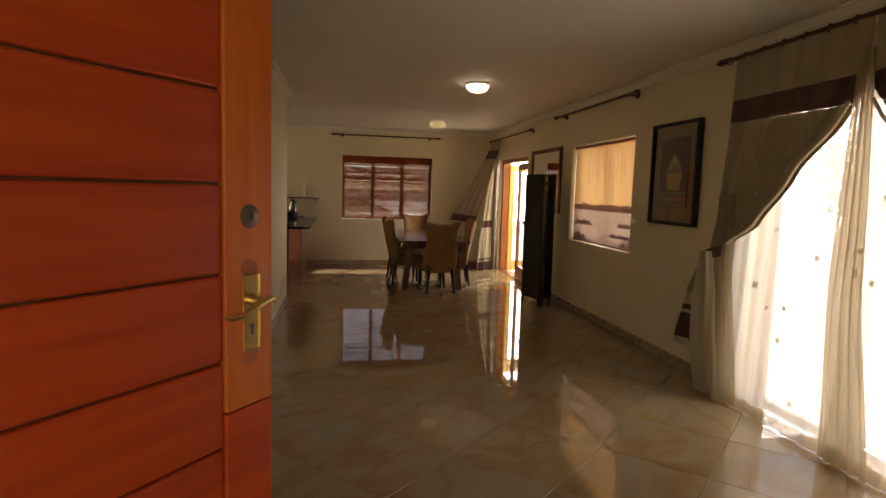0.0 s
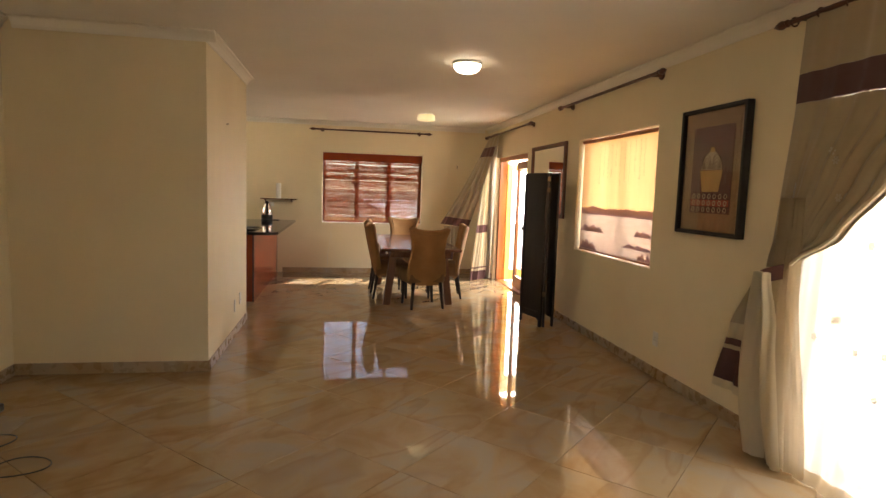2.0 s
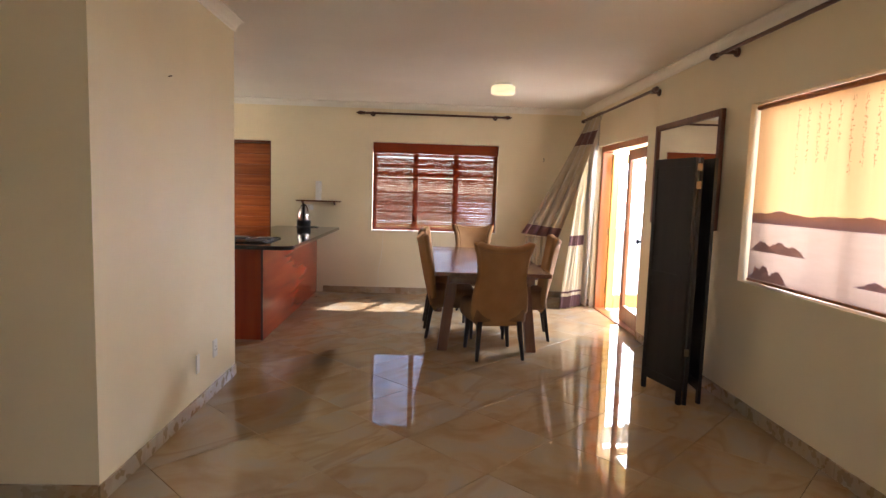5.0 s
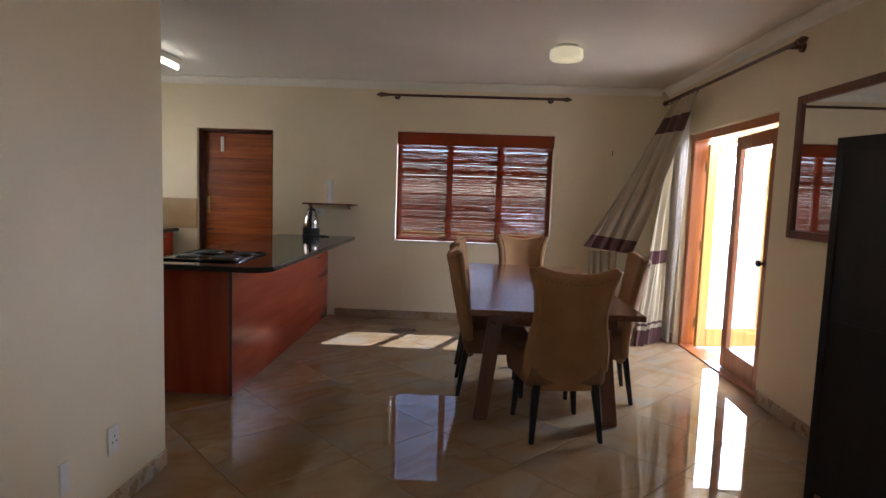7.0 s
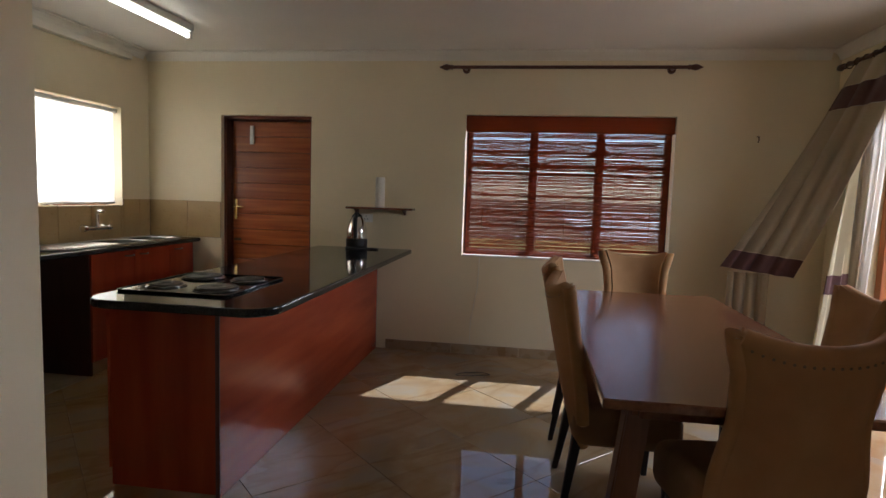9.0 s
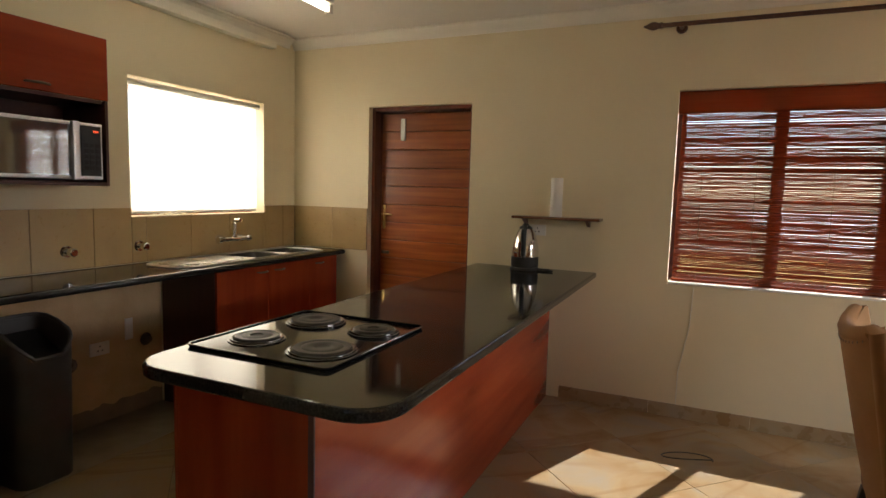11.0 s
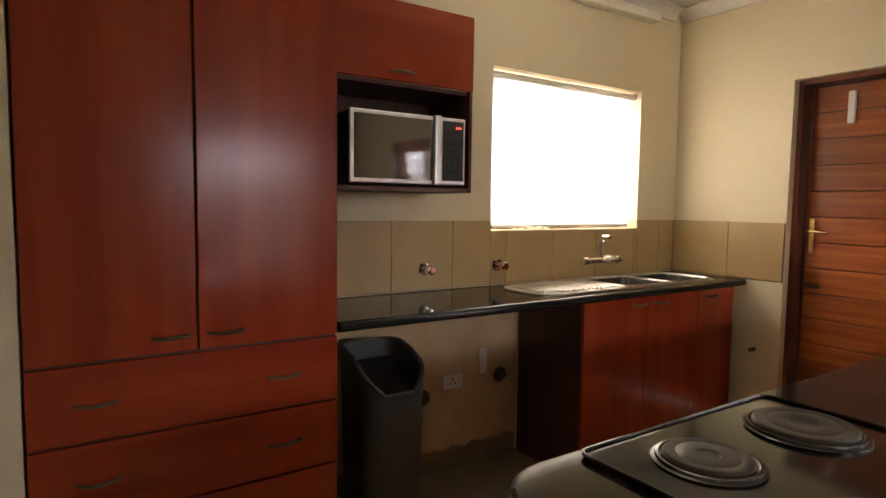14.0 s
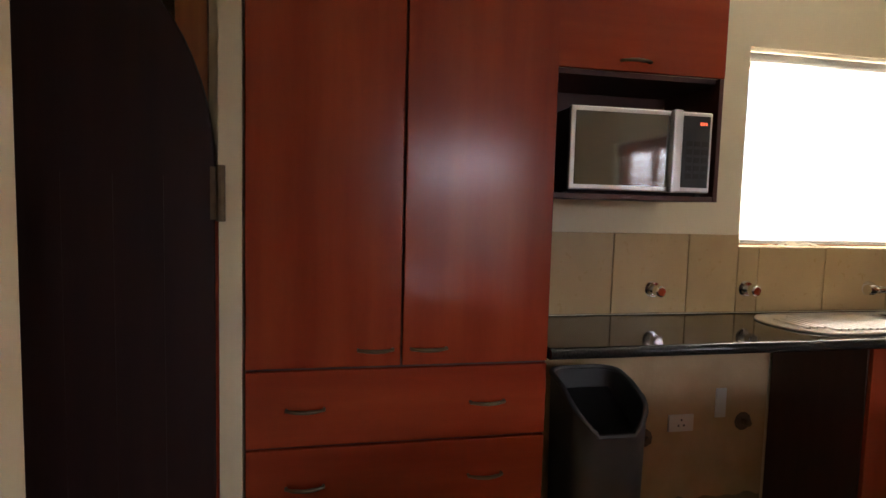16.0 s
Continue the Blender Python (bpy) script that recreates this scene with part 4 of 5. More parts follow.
part("gold_sheer", sheet(drape(lambda z: lerp([(0, 2.30), (1.0, 2.46), (2.4, 2.58)], z), lambda z: lerp([(0, 2.62), (1.0, 2.68), (2.2, 2.66), (2.4, 2.62)], z), lambda z: RODX - 0.012 - 0.03 * (2.4 - z), 0.015, 2.30, 4, 0.013, 6), 60, 16), SHEER_GOLD, sh, "gold organza edge", True)
rnd = random.Random(11)
for k in range(30):
    y, zz = rnd.uniform(1.6, 3.45), rnd.uniform(0.15, 1.75)
    xx = RODX + 0.012 - 0.03 * (2.4 - zz)
    bm = bmesh.new()
    for a in range(6):
        box(bm, -0.0008, 0.0008, 0.004, 0.021, -0.005, 0.005, Matrix.Translation((xx - 0.008, y, zz)) @ pose(0, 0, 0, 60 * a))
    part("embroidered_dot", bm, MOTIF, sh)

pc = thing("patio_curtain", (RODX, 10.4, 0), "cream patio curtain with plum bands swept toward the corner", "curtain")
PA = lambda z: lerp([(0.9, 10.62), (1.6, 10.40), (2.1, 10.10), (2.40, 9.98)], z)


def sweep(u, v):
    """Cloth drawn from the rod down to the corner beside the table."""
    top = Vector((RODX - 0.01, 10.64 - 0.72 * u, 2.395))
    low = Vector((2.27 + 0.46 * u, 10.66 - 0.12 * u, 0.92 - 0.05 * u))
    p = low.lerp(top, v)
    sag = math.sin(v * 3.14) * 0.06
    return p + Vector((0.012 * math.sin(u * 22 + v), -0.022 * math.sin(u * 26 + 1.5 * v) * (1 - 0.4 * v), -sag))


for v0, v1, m in ((0.0, 0.10, PLUM), (0.103, 0.80, TAUPE), (0.803, 0.90, PLUM), (0.903, 1.0, TAUPE)):
    part("swept_cloth", sheet(lambda u, v, a=v0, b=v1: sweep(u, a + (b - a) * v), 50, 16, 0.003), m, pc, "dark plum band" if m is PLUM else "", True)


def hanging(z0, z1):
    """Cloth that falls in folds beside the door, its foot drawn into the room."""
    def fn(u, v):
        z = z0 + (z1 - z0) * v
        k = z / 2.0
        a = Vector((2.72 + 0.26 * k, 10.17 + 0.12 * k, z))
        b = Vector((3.03 + 0.02 * k, 10.45 + 0.08 * k, z))
        w = 0.028 * (math.sin(u * 25 + 0.6 * math.sin(z * 2)) + 0.4 * math.sin(u * 60 + z))
        return a.lerp(b, u) + Vector((-0.7 * w, 0.7 * w, 0))
    return fn


for z0, z1, m in ((0.012, 0.16, PLUM), (0.163, 0.20, SATIN), (0.203, 0.225, PLUM), (0.228, 0.27, SATIN), (0.273, 0.80, SATIN), (0.803, 0.93, PLUM), (0.933, 2.05, SATIN)):
    part("hanging_cloth", sheet(hanging(z0, z1), 50, max(3, int((z1 - z0) * 16)), 0.003), m, pc, "dark plum band" if m is PLUM else "", True)
for z0, z1, m in ((0.30, 0.50, PLUM), (0.503, 0.88, TAUPE)):
    part("swept_tail", sheet(lambda u, v, a=z0, b=z1: (2.34 + 0.26 * u + 0.012 * math.sin(u * 20), 10.70 - 0.08 * u - 0.02 * math.sin(u * 24), a + (b - a) * v), 36, 8, 0.003), m, pc, "", True)
part("lining", sheet(drape(lambda z: lerp([(0, 10.36), (2.4, 10.18)], z), lambda z: 10.66, lambda z: RODX + 0.035, 0.015, 2.39, 6, 0.012, 3), 60, 12), SHEER, pc, "thin pale sheer lining", True)


# ---- ceiling lights ----
def dome(at, mat, label):
    c = thing("ceiling_light", at, label, "ceiling light", "dome ceiling lights")
    part("base", lathe([(0.0, 0), (0.125, 0), (0.125, -0.020), (0.115, -0.026), (0.0, -0.026)], at, 32), WHITE, c, "", True)
    part("bowl", lathe([(0.118, -0.027), (0.120, -0.038), (0.108, -0.062), (0.082, -0.083), (0.045, -0.096), (0.0, -0.100)], at, 32), mat, c, "", True)


dome((1.655, 5.92, CEIL - 0.001), OPAL, "lit white opal glass dome ceiling light")
c = thing("ceiling_light", (1.79, 9.38, CEIL - 0.001), "dimly lit cream drum ceiling light", "ceiling light")
part("base", lathe([(0.0, 0), (0.10, 0), (0.10, -0.02), (0.0, -0.02)], (1.79, 9.38, CEIL - 0.001), 28), WHITE, c, "", True)
part("drum", lathe([(0.112, -0.021), (0.128, -0.03), (0.130, -0.090), (0.116, -0.106), (0.0, -0.118)], (1.79, 9.38, CEIL - 0.001), 32), OPAL_OFF, c, "", True)
fl = thing("fluorescent_light", (-1.76, 9.62, CEIL - 0.001), "lit fluorescent tube light on the kitchen ceiling", "ceiling light")
part("batten", boxm(-1.79, -1.73, 8.98, 10.22, CEIL - 0.055, CEIL - 0.001, 0.006), WHITE, fl)
part("tube", tube(bmesh.new(), [(-1.76, 9.02, CEIL - 0.085), (-1.76, 10.18, CEIL - 0.085)], 0.016, 14), TUBE, fl, "glowing tube", True)
for y in (9.0, 10.2):
    part("lamp_holder", boxm(-1.78, -1.74, y - 0.018, y + 0.018, CEIL - 0.11, CEIL - 0.056, 0.005), WHITE, fl)


# ---- wall things in the living room ----
def frame_on_east(name, y0, y1, z0, z1, wdt, dep, material, label, category):
    g = thing(name, (E_IN, (y0 + y1) / 2, z0), label, category)
    x0, x1 = E_IN - dep, E_IN - 0.002
    part("frame", boxm(x0, x1, y0, y0 + wdt, z0, z1, 0.005), material, g)
    part("frame", boxm(x0, x1, y1 - wdt, y1, z0, z1, 0.005), material, g)
    part("frame", boxm(x0, x1, y0 + wdt, y1 - wdt, z0, z0 + wdt, 0.005), material, g)
    part("frame", boxm(x0, x1, y0 + wdt, y1 - wdt, z1 - wdt, z1, 0.005), material, g)
    return g


pic = frame_on_east("framed_picture", 4.190, 4.910, 1.225, 2.12, 0.028, 0.055, EBONY, "black-framed print of a decorated pot under glass", "picture")
part("mount", boxm(E_IN - 0.022, E_IN - 0.012, 4.215, 4.885, 1.25, 2.095), PAINT_TAN, pic, "tan wood-patterned border")
part("mount", boxm(E_IN - 0.026, E_IN - 0.0225, 4.280, 4.820, 1.36, 2.035), PAINT_BORDER, pic, "pale tan wood-patterned border")
part("print", boxm(E_IN - 0.030, E_IN - 0.0265, 4.325, 4.770, 1.38, 1.985), PAINT_BROWN, pic, "dark brown print")
px = E_IN - 0.0305
cy = 4.545
part("painted_bowl", prism([(cy - 0.09, 1.53), (cy + 0.09, 1.53), (cy + 0.125, 1.68), (cy - 0.125, 1.68)], px - 0.002, px, 0, "x"), PAINT_OCHRE, pic, "ochre bowl")
part("painted_pot", prism([(cy + 0.115 * math.cos(radians(a)), 1.685 + 0.125 * math.sin(radians(a))) for a in range(0, 181, 12)], px - 0.002, px, 0, "x"), PAINT_MOUNT, pic, "striped pale pot")
part("painted_neck", prism([(cy - 0.025, 1.806), (cy + 0.025, 1.806), (cy + 0.018, 1.84), (cy - 0.018, 1.84)], px - 0.002, px, 0, "x"), PAINT_OCHRE, pic)
bm = bmesh.new()
for r in (0.025, 0.05, 0.075, 0.1):
    for s in (-1, 1):
        tube(bm, [(px - 0.0025, cy + s * 0.055 + r * math.cos(radians(a)) * 0.5, 1.69 + r * math.sin(radians(a))) for a in range(0, 181, 20)], 0.0025, 4)
part("painted_stripes", bm, PAINT_BROWN, pic)
part("painted_band", boxm(px - 0.0015, px, 4.335, 4.760, 1.43, 1.475), PAINT_RED, pic, "red band")
bm = bmesh.new()
for row in range(3):
    for k in range(7):
        y, zz = 4.370 + k * 0.059, 1.405 + row * 0.047
        tube(bm, [(px - 0.002, y + 0.015 * math.cos(2 * math.pi * a / 12), zz + 0.015 * math.sin(2 * math.pi * a / 12)) for a in range(13)], 0.004, 4, False)
part("painted_rings", bm, PAINT_MOUNT, pic, "rows of pale rings")
g = part("glazing", boxm(E_IN - 0.040, E_IN - 0.038, 4.218, 4.882, 1.253, 2.092), GLASS, pic)
g.visible_shadow = False

mir = frame_on_east("wall_mirror", 7.28, 8.50, 1.20, 2.10, 0.05, 0.035, FRAME_DARK, "large mirror in a dark brown wooden frame", "mirror")
part("mirror_glass", boxm(E_IN - 0.018, E_IN - 0.006, 7.32, 8.46, 1.24, 2.06), MIRROR, mir)

fs = thing("folding_screen", (2.84, 7.05, 0), "folded black wooden room divider standing by the wall", "room divider")


def screen_panel(p, q):
    d = Vector((q[0] - p[0], q[1] - p[1], 0))
    m = Matrix.Translation((p[0], p[1], 0)) @ Matrix.Rotation(math.atan2(d.y, d.x), 4, "Z")
    w = d.length
    bm = bmesh.new()
    for a, b in ((0, 0.035), (w - 0.035, w)):
        box(bm, a, b, -0.011, 0.011, 0, 1.71, m)
    for a, b in ((0.09, 0.16), (0.85, 0.90), (1.65, 1.71)):
        box(bm, 0.035, w - 0.035, -0.010, 0.010, a, b, m)
    fr = part("panel_frame", bm, EBONY, fs)
    part("panel_board", boxm(0.035, w - 0.035, -0.005, 0.005, 0.16, 1.65, m=m), EBONY, fr)


screen_panel((2.685, 7.31), (2.795, 6.90))
screen_panel((2.83, 6.90), (2.90, 7.31))
screen_panel((2.965, 7.31), (2.945, 6.93))
for z in (0.35, 1.5, 1.62):
    part("hinge", boxm(2.797, 2.828, 6.886, 6.892, z, z + 0.05), AGED, fs, "small metal hinge")


def socket(name, at, face, label, w=0.075, h=0.12, pins=True):
    """A wall plate; face is the way that it looks: +x, -x or -y."""
    g = thing(name, at, label, "socket")
    turn = {"-y": 0, "+x": 90, "-x": -90}[face]
    m = Matrix.Translation(at) @ pose(0, 0, 0, 0, 0, turn)
    part("plate", boxm(-w / 2, w / 2, -0.010, -0.001, -h / 2, h / 2, 0.003, 2, m), WHITE, g)
    if pins:
        for dx, dz in ((-0.013, -0.01), (0.013, -0.01), (0, 0.014)):
            part("pin_hole", boxm(dx - 0.004, dx + 0.004, -0.0112, -0.0102, dz - 0.004, dz + 0.004, m=m), BLACK, g)
    return g


socket("wall_socket", (STUB_X, 6.95, 0.32), "+x", "white plug socket low on the stub wall")
socket("wall_socket", (E_IN, 5.15, 0.32), "-x", "white plug socket low on the wall")
socket("wall_socket", (STUB_X, 6.65, 0.30), "+x", "white blank plate low on the stub wall", 0.05, 0.12, False)
hk = thing("wall_hook", (2.60, N_IN, 1.92), "small dark tieback hook on the wall", "hook")
part("hook", tube(bmesh.new(), [(2.60, N_IN - 0.001, 1.93), (2.60, N_IN - 0.03, 1.925), (2.60, N_IN - 0.035, 1.90), (2.60, N_IN - 0.02, 1.885)], 0.006, 8), AGED, hk)
hk = thing("wall_hook", (STUB_X, 6.3, 2.0), "small nail in the stub wall", "hook")
part("hook", tube(bmesh.new(), [(STUB_X + 0.001, 6.3, 2.0), (STUB_X + 0.02, 6.3, 2.005)], 0.004, 8), AGED, hk)
alone("wall_cable", tube(bmesh.new(), [(0.42, N_IN - 0.004, 0.86), (0.41, N_IN - 0.004, 0.6), (0.36, N_IN - 0.004, 0.3), (0.36, N_IN - 0.012, 0.09)], 0.0025, 5), WHITE, "thin pale cable running down the wall", "cable")

# adapter and cables on the floor
rnd = random.Random(3)
rt = thing("power_adapter", (-1.40, 4.62, 0), "black power adapter boxes lying on the floor", "adapter")
part("box", boxm(-1.72, -1.48, 4.62, 4.80, 0.002, 0.055, 0.012, 3), BLACK, rt)
part("box", boxm(-0.05, 0.05, -0.03, 0.03, 0.002, 0.05, 0.008, 2, pose(-1.50, 4.18, 0, 0, 0, 35)), BLACK, rt)
pts = [(-1.55, 4.70, 0.006)]
for j in range(140):
    k = j * 0.2
    a = k * 0.55
    r = 0.15 + 0.09 * math.sin(k * 0.9)
    pts.append((-1.42 + 0.012 * k + r * math.cos(a) * 1.2, 4.22 + r * math.sin(a) - 0.01 * k, 0.007 + 0.004 * math.sin(k * 2.1)))
alone("cable", tube(bmesh.new(), pts, 0.0035, 6), BLACK, "tangled thin black cable on the floor", "cable")
alone("plastic_bag", sheet(lambda u, v: (-1.52 + 0.26 * u, 4.40 + 0.28 * v, 0.006 + 0.035 * math.sin(u * 3.14) * math.sin(v * 3.14) * (1 + 0.5 * math.sin(u * 15 + v * 9))), 16, 16), fabric("clear_plastic", (0.5, 0.5, 0.5), (0.6, 0.6, 0.6), 0.2, 0.6, 0.15), "crumpled clear plastic bag on the floor", "bag", smooth=True)
alone("cable", tube(bmesh.new(), [(0.42 + 0.16 * math.cos(a) + 0.02 * a, 10.45 + 0.06 * math.sin(a * 1.3), 0.006) for a in [0.3 * k for k in range(18)]], 0.003, 6), BLACK, "loose black cable on the floor under the window", "cable")


# ---- dining table and chairs ----
tb = thing("dining_table", (1.605, 9.05, 0), "dark walnut dining table with thick slanted legs", "table")
part("tabletop", boxm(1.085, 2.09, 7.92, 10.22, 0.715, 0.750, 0.006), WALNUT, tb)
for x0, x1, y0, y1 in ((1.24, 1.97, 8.12, 8.145), (1.24, 1.97, 9.965, 9.99), (1.22, 1.245, 8.145, 9.965), (1.965, 1.99, 8.145, 9.965)):
    part("apron", boxm(x0, x1, y0, y1, 0.62, 0.714, 0.003), WALNUT, tb)
for sx, x in ((-1, 1.26), (1, 1.90)):
    for sy, y in ((-1, 8.22), (1, 9.89)):
        bm = bmesh.new()
        v = box(bm, x - 0.045, x + 0.045, y - 0.045, y + 0.045, 0.001, 0.714)
        for q in v:
            if q.co.z < 0.3:
                q.co.x += sx * 0.085
                q.co.y += sy * 0.02
        bmesh.ops.bevel(bm, geom=bm.edges[:], offset=0.006, segments=2, affect="EDGES")
        part("leg", bm, TABLE_LEG, tb)


def dining_chair():
    """Upholstered dining chair: front to +y, origin on the floor."""
    ch = thing("dining_chair", (0, 0, 0), "tan suede high-back dining chair with black legs", "chair", "chairs round the table")

    def back(u, v):
        s = 2 * u - 1
        w = lerp([(0, 0.165), (0.06, 0.205), (0.16, 0.226), (0.32, 0.222), (0.62, 0.188), (0.82, 0.200), (1, 0.240)], v)
        zz = 0.295 + v * (0.67 + 0.045 * abs(s) ** 2.5)
        y = -0.245 - 0.10 * v ** 1.4 + 0.055 * abs(s) ** 2.2 + 0.05 * (1 - v) ** 3 * (1 - s * s)
        return (s * w, y, zz)
    part("backrest", sheet(back, 24, 20, -0.056), SUEDE, ch, "", True)
    mid = Vector((0, 0.028, 0))
    rim = [Vector(back(0, k / 12)) + mid for k in range(12)] + [Vector(back(k / 24, 1.0)) + mid for k in range(25)] + [Vector(back(1, 1 - k / 12)) + mid for k in range(1, 13)]
    part("padded_rim", tube(bmesh.new(), rim, 0.0295, 12), SUEDE, ch, "", True)
    for k in range(1, 18):
        q = Vector(back(k / 18, 0.955)) + Vector((0, -0.001, 0))
        part("stud", lathe([(0.0, 0.003), (0.004, 0.002), (0.005, 0)], (0, 0, 0), 8, Matrix.Translation(q) @ pose(0, 0, 0, 90)), AGED, ch)
    bm = boxm(-0.262, 0.262, -0.21, 0.255, 0.305, 0.485, 0.055, 4)
    for q in bm.verts:
        if q.co.z > 0.42:
            q.co.z += 0.015 * math.cos(q.co.x * 5) * math.cos(q.co.y * 5)
        if q.co.y < -0.1:
            q.co.x *= 0.92
    part("seat", bm, SUEDE_SEAT, ch, "brown suede seat", True)
    for sx in (-1, 1):
        for y, dy in ((-0.185, -0.055), (0.205, 0.0)):
            bm = bmesh.new()
            v = box(bm, sx * 0.175 - 0.022, sx * 0.175 + 0.022, y - 0.022, y + 0.022, 0.001, 0.335)
            for q in v:
                if q.co.z < 0.2:
                    q.co.x = sx * 0.205 + (q.co.x - sx * 0.175) * 0.62
                    q.co.y = y + dy + (q.co.y - y) * 0.62
            bmesh.ops.bevel(bm, geom=bm.edges[:], offset=0.004, segments=1, affect="EDGES")
            part("leg", bm, EBONY, ch)
    return ch


first = dining_chair()
first.matrix_basis = pose(1.625, 8.11, 0, 0, 0, 9)
for x, y, a in ((1.61, 10.17, 180), (1.26, 8.80, -88), (1.26, 9.53, -95), (2.01, 8.80, 84)):
    copy_thing(first, pose(x, y, 0, 0, 0, a))


# ---- kitchen ----
def rounded(x0, x1, y0, y1, radii, n=7):
    """Outline of a rectangle with its own radius at each corner: (x0,y0), (x1,y0), (x1,y1), (x0,y1)."""
    out = []
    for (cx, cy, sx, sy, a0), r in zip(((x0, y0, 1, 1, 180), (x1, y0, -1, 1, 270), (x1, y1, -1, -1, 0), (x0, y1, 1, -1, 90)), radii):
        if r < 0.001:
            out.append((cx, cy))
            continue
        for k in range(n + 1):
            a = radians(a0 + 90 * k / n)
            out.append((cx + sx * r + r * math.cos(a), cy + sy * r + r * math.sin(a)))
    return out


alone("island_worktop", prism(rounded(-1.046, -0.185, 8.215, N_IN - 0.001, (0.13, 0.13, 0, 0)), 0.862, 0.90, 0.010), GRANITE, "polished black granite island worktop with rounded corners", "worktop")
isl = thing("kitchen_island", (-0.75, 9.7, 0), "cherry-red kitchen island unit under black granite", "kitchen island")
part("end_panel", boxm(-1.03, -0.505, 8.39, 8.408, 0.0, 0.861, 0.002), CHERRY, isl)
part("side_panel", boxm(-0.503, -0.485, 8.375, N_IN - 0.012, 0.0, 0.861, 0.002), CHERRY_Y, isl)
part("inner_panel", boxm(-1.045, -1.032, 8.39, N_IN - 0.012, 0.08, 0.861, 0.002), CHERRY_Y, isl)
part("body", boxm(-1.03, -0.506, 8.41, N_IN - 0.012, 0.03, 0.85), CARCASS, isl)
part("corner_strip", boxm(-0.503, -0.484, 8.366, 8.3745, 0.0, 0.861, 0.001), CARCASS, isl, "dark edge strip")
part("knob", lathe([(0, 0.014), (0.007, 0.012), (0.007, 0)], (0, 0, 0), 12, Matrix.Translation((-1.046, 8.43, 0.70)) @ pose(0, 0, 0, 0, -90)), CHROME, isl, "small chrome knob")

hob = thing("electric_hob", (-0.75, 8.73, 0.90), "black four-plate electric hob set in the worktop", "hob")
part("tray", prism(rounded(-1.02, -0.48, 8.42, 9.03, (0.02,) * 4, 3), 0.9008, 0.9075, 0.003), ENAMEL, hob, "", True)
bm = bmesh.new()
o, i = rounded(-1.02, -0.48, 8.42, 9.03, (0.02,) * 4, 3), None
tube(bm, [(a, b, 0.9085) for a, b in o + o[:1]], 0.004, 6, False)
part("rim", bm, ENAMEL, hob, "", True)
for x, y, r in ((-0.875, 8.58, 0.073), (-0.86, 8.88, 0.092), (-0.595, 8.86, 0.073), (-0.605, 8.57, 0.092)):
    ring = part("trim_ring", lathe([(r + 0.020, 0), (r + 0.020, 0.003), (r + 0.015, 0.005), (r + 0.013, 0.005), (r + 0.012, 0.009), (r + 0.007, 0.010), (r + 0.005, 0.0085), (r + 0.001, 0.0085), (r, 0.004)], (x, y, 0.9078), 36), CHROME, hob, "thin steel trim ring", True)
    ring.data.materials[0] = DARKSTEEL
    part("hotplate", lathe([(0.0, 0.0), (r, 0.0), (r, 0.012), (r - 0.003, 0.015), (r * 0.74, 0.0152), (r * 0.72, 0.0143), (r * 0.70, 0.0152), (r * 0.30, 0.0152), (r * 0.25, 0.0115), (0.0, 0.0115)], (x, y, 0.9082), 36), PLATE, hob, "", True)

wt = thing("sink_worktop", (-2.44, 9.76, 0.887), "polished black granite worktop along the kitchen wall", "worktop")
for x0, x1, y0, y1 in ((K_IN + 0.012, -2.20, 8.47, 10.12), (K_IN + 0.012, -2.20, 10.83, N_IN - 0.012), (K_IN + 0.012, -2.60, 10.12, 10.83), (-2.285, -2.20, 10.12, 10.83)):
    part("slab", boxm(x0, x1, y0, y1, 0.887, 0.925), GRANITE, wt)
part("front_edge", prism([(-2.20 + 0.019 * math.sin(math.pi * k / 10), 0.906 + 0.019 * math.cos(math.pi * k / 10)) for k in range(11)], 8.47, N_IN - 0.012, 0.0, "y"), GRANITE, wt, "rounded polished front edge", True)

sk = thing("kitchen_sink", (-2.44, 10.27, 0.925), "stainless double-bowl sink with ribbed drainer", "sink")
part("rim", tube(bmesh.new(), [(a, b, 0.9285) for a, b in (lambda o: o + o[:1])(rounded(-2.63, -2.255, 9.49, 10.87, (0.15, 0.15, 0.09, 0.09)))], 0.005, 6, False), STEEL, sk, "", True)
part("drainer", prism(rounded(-2.63, -2.255, 9.49, 10.12, (0.15, 0.15, 0, 0)), 0.9254, 0.9272), STEEL, sk)
part("deck", prism(rounded(-2.63, -2.255, 10.83, 10.87, (0, 0, 0.038, 0.038)), 0.9254, 0.9272), STEEL, sk)
for x0, x1, y0, y1 in ((-2.285, -2.255, 10.12, 10.83), (-2.63, -2.60, 10.12, 10.83), (-2.60, -2.285, 10.46, 10.49)):
    part("deck", boxm(x0, x1, y0, y1, 0.9254, 0.9272), STEEL, sk)
for k in range(15):
    y = 9.575 + k * 0.033
    inset = 0.03 if k > 2 else 0.07
    part("drainer_rib", tube(bmesh.new(), [(-2.60 + inset, y, 0.9275), (-2.285 - inset, y, 0.9285)], 0.0075, 8), STEEL, sk)
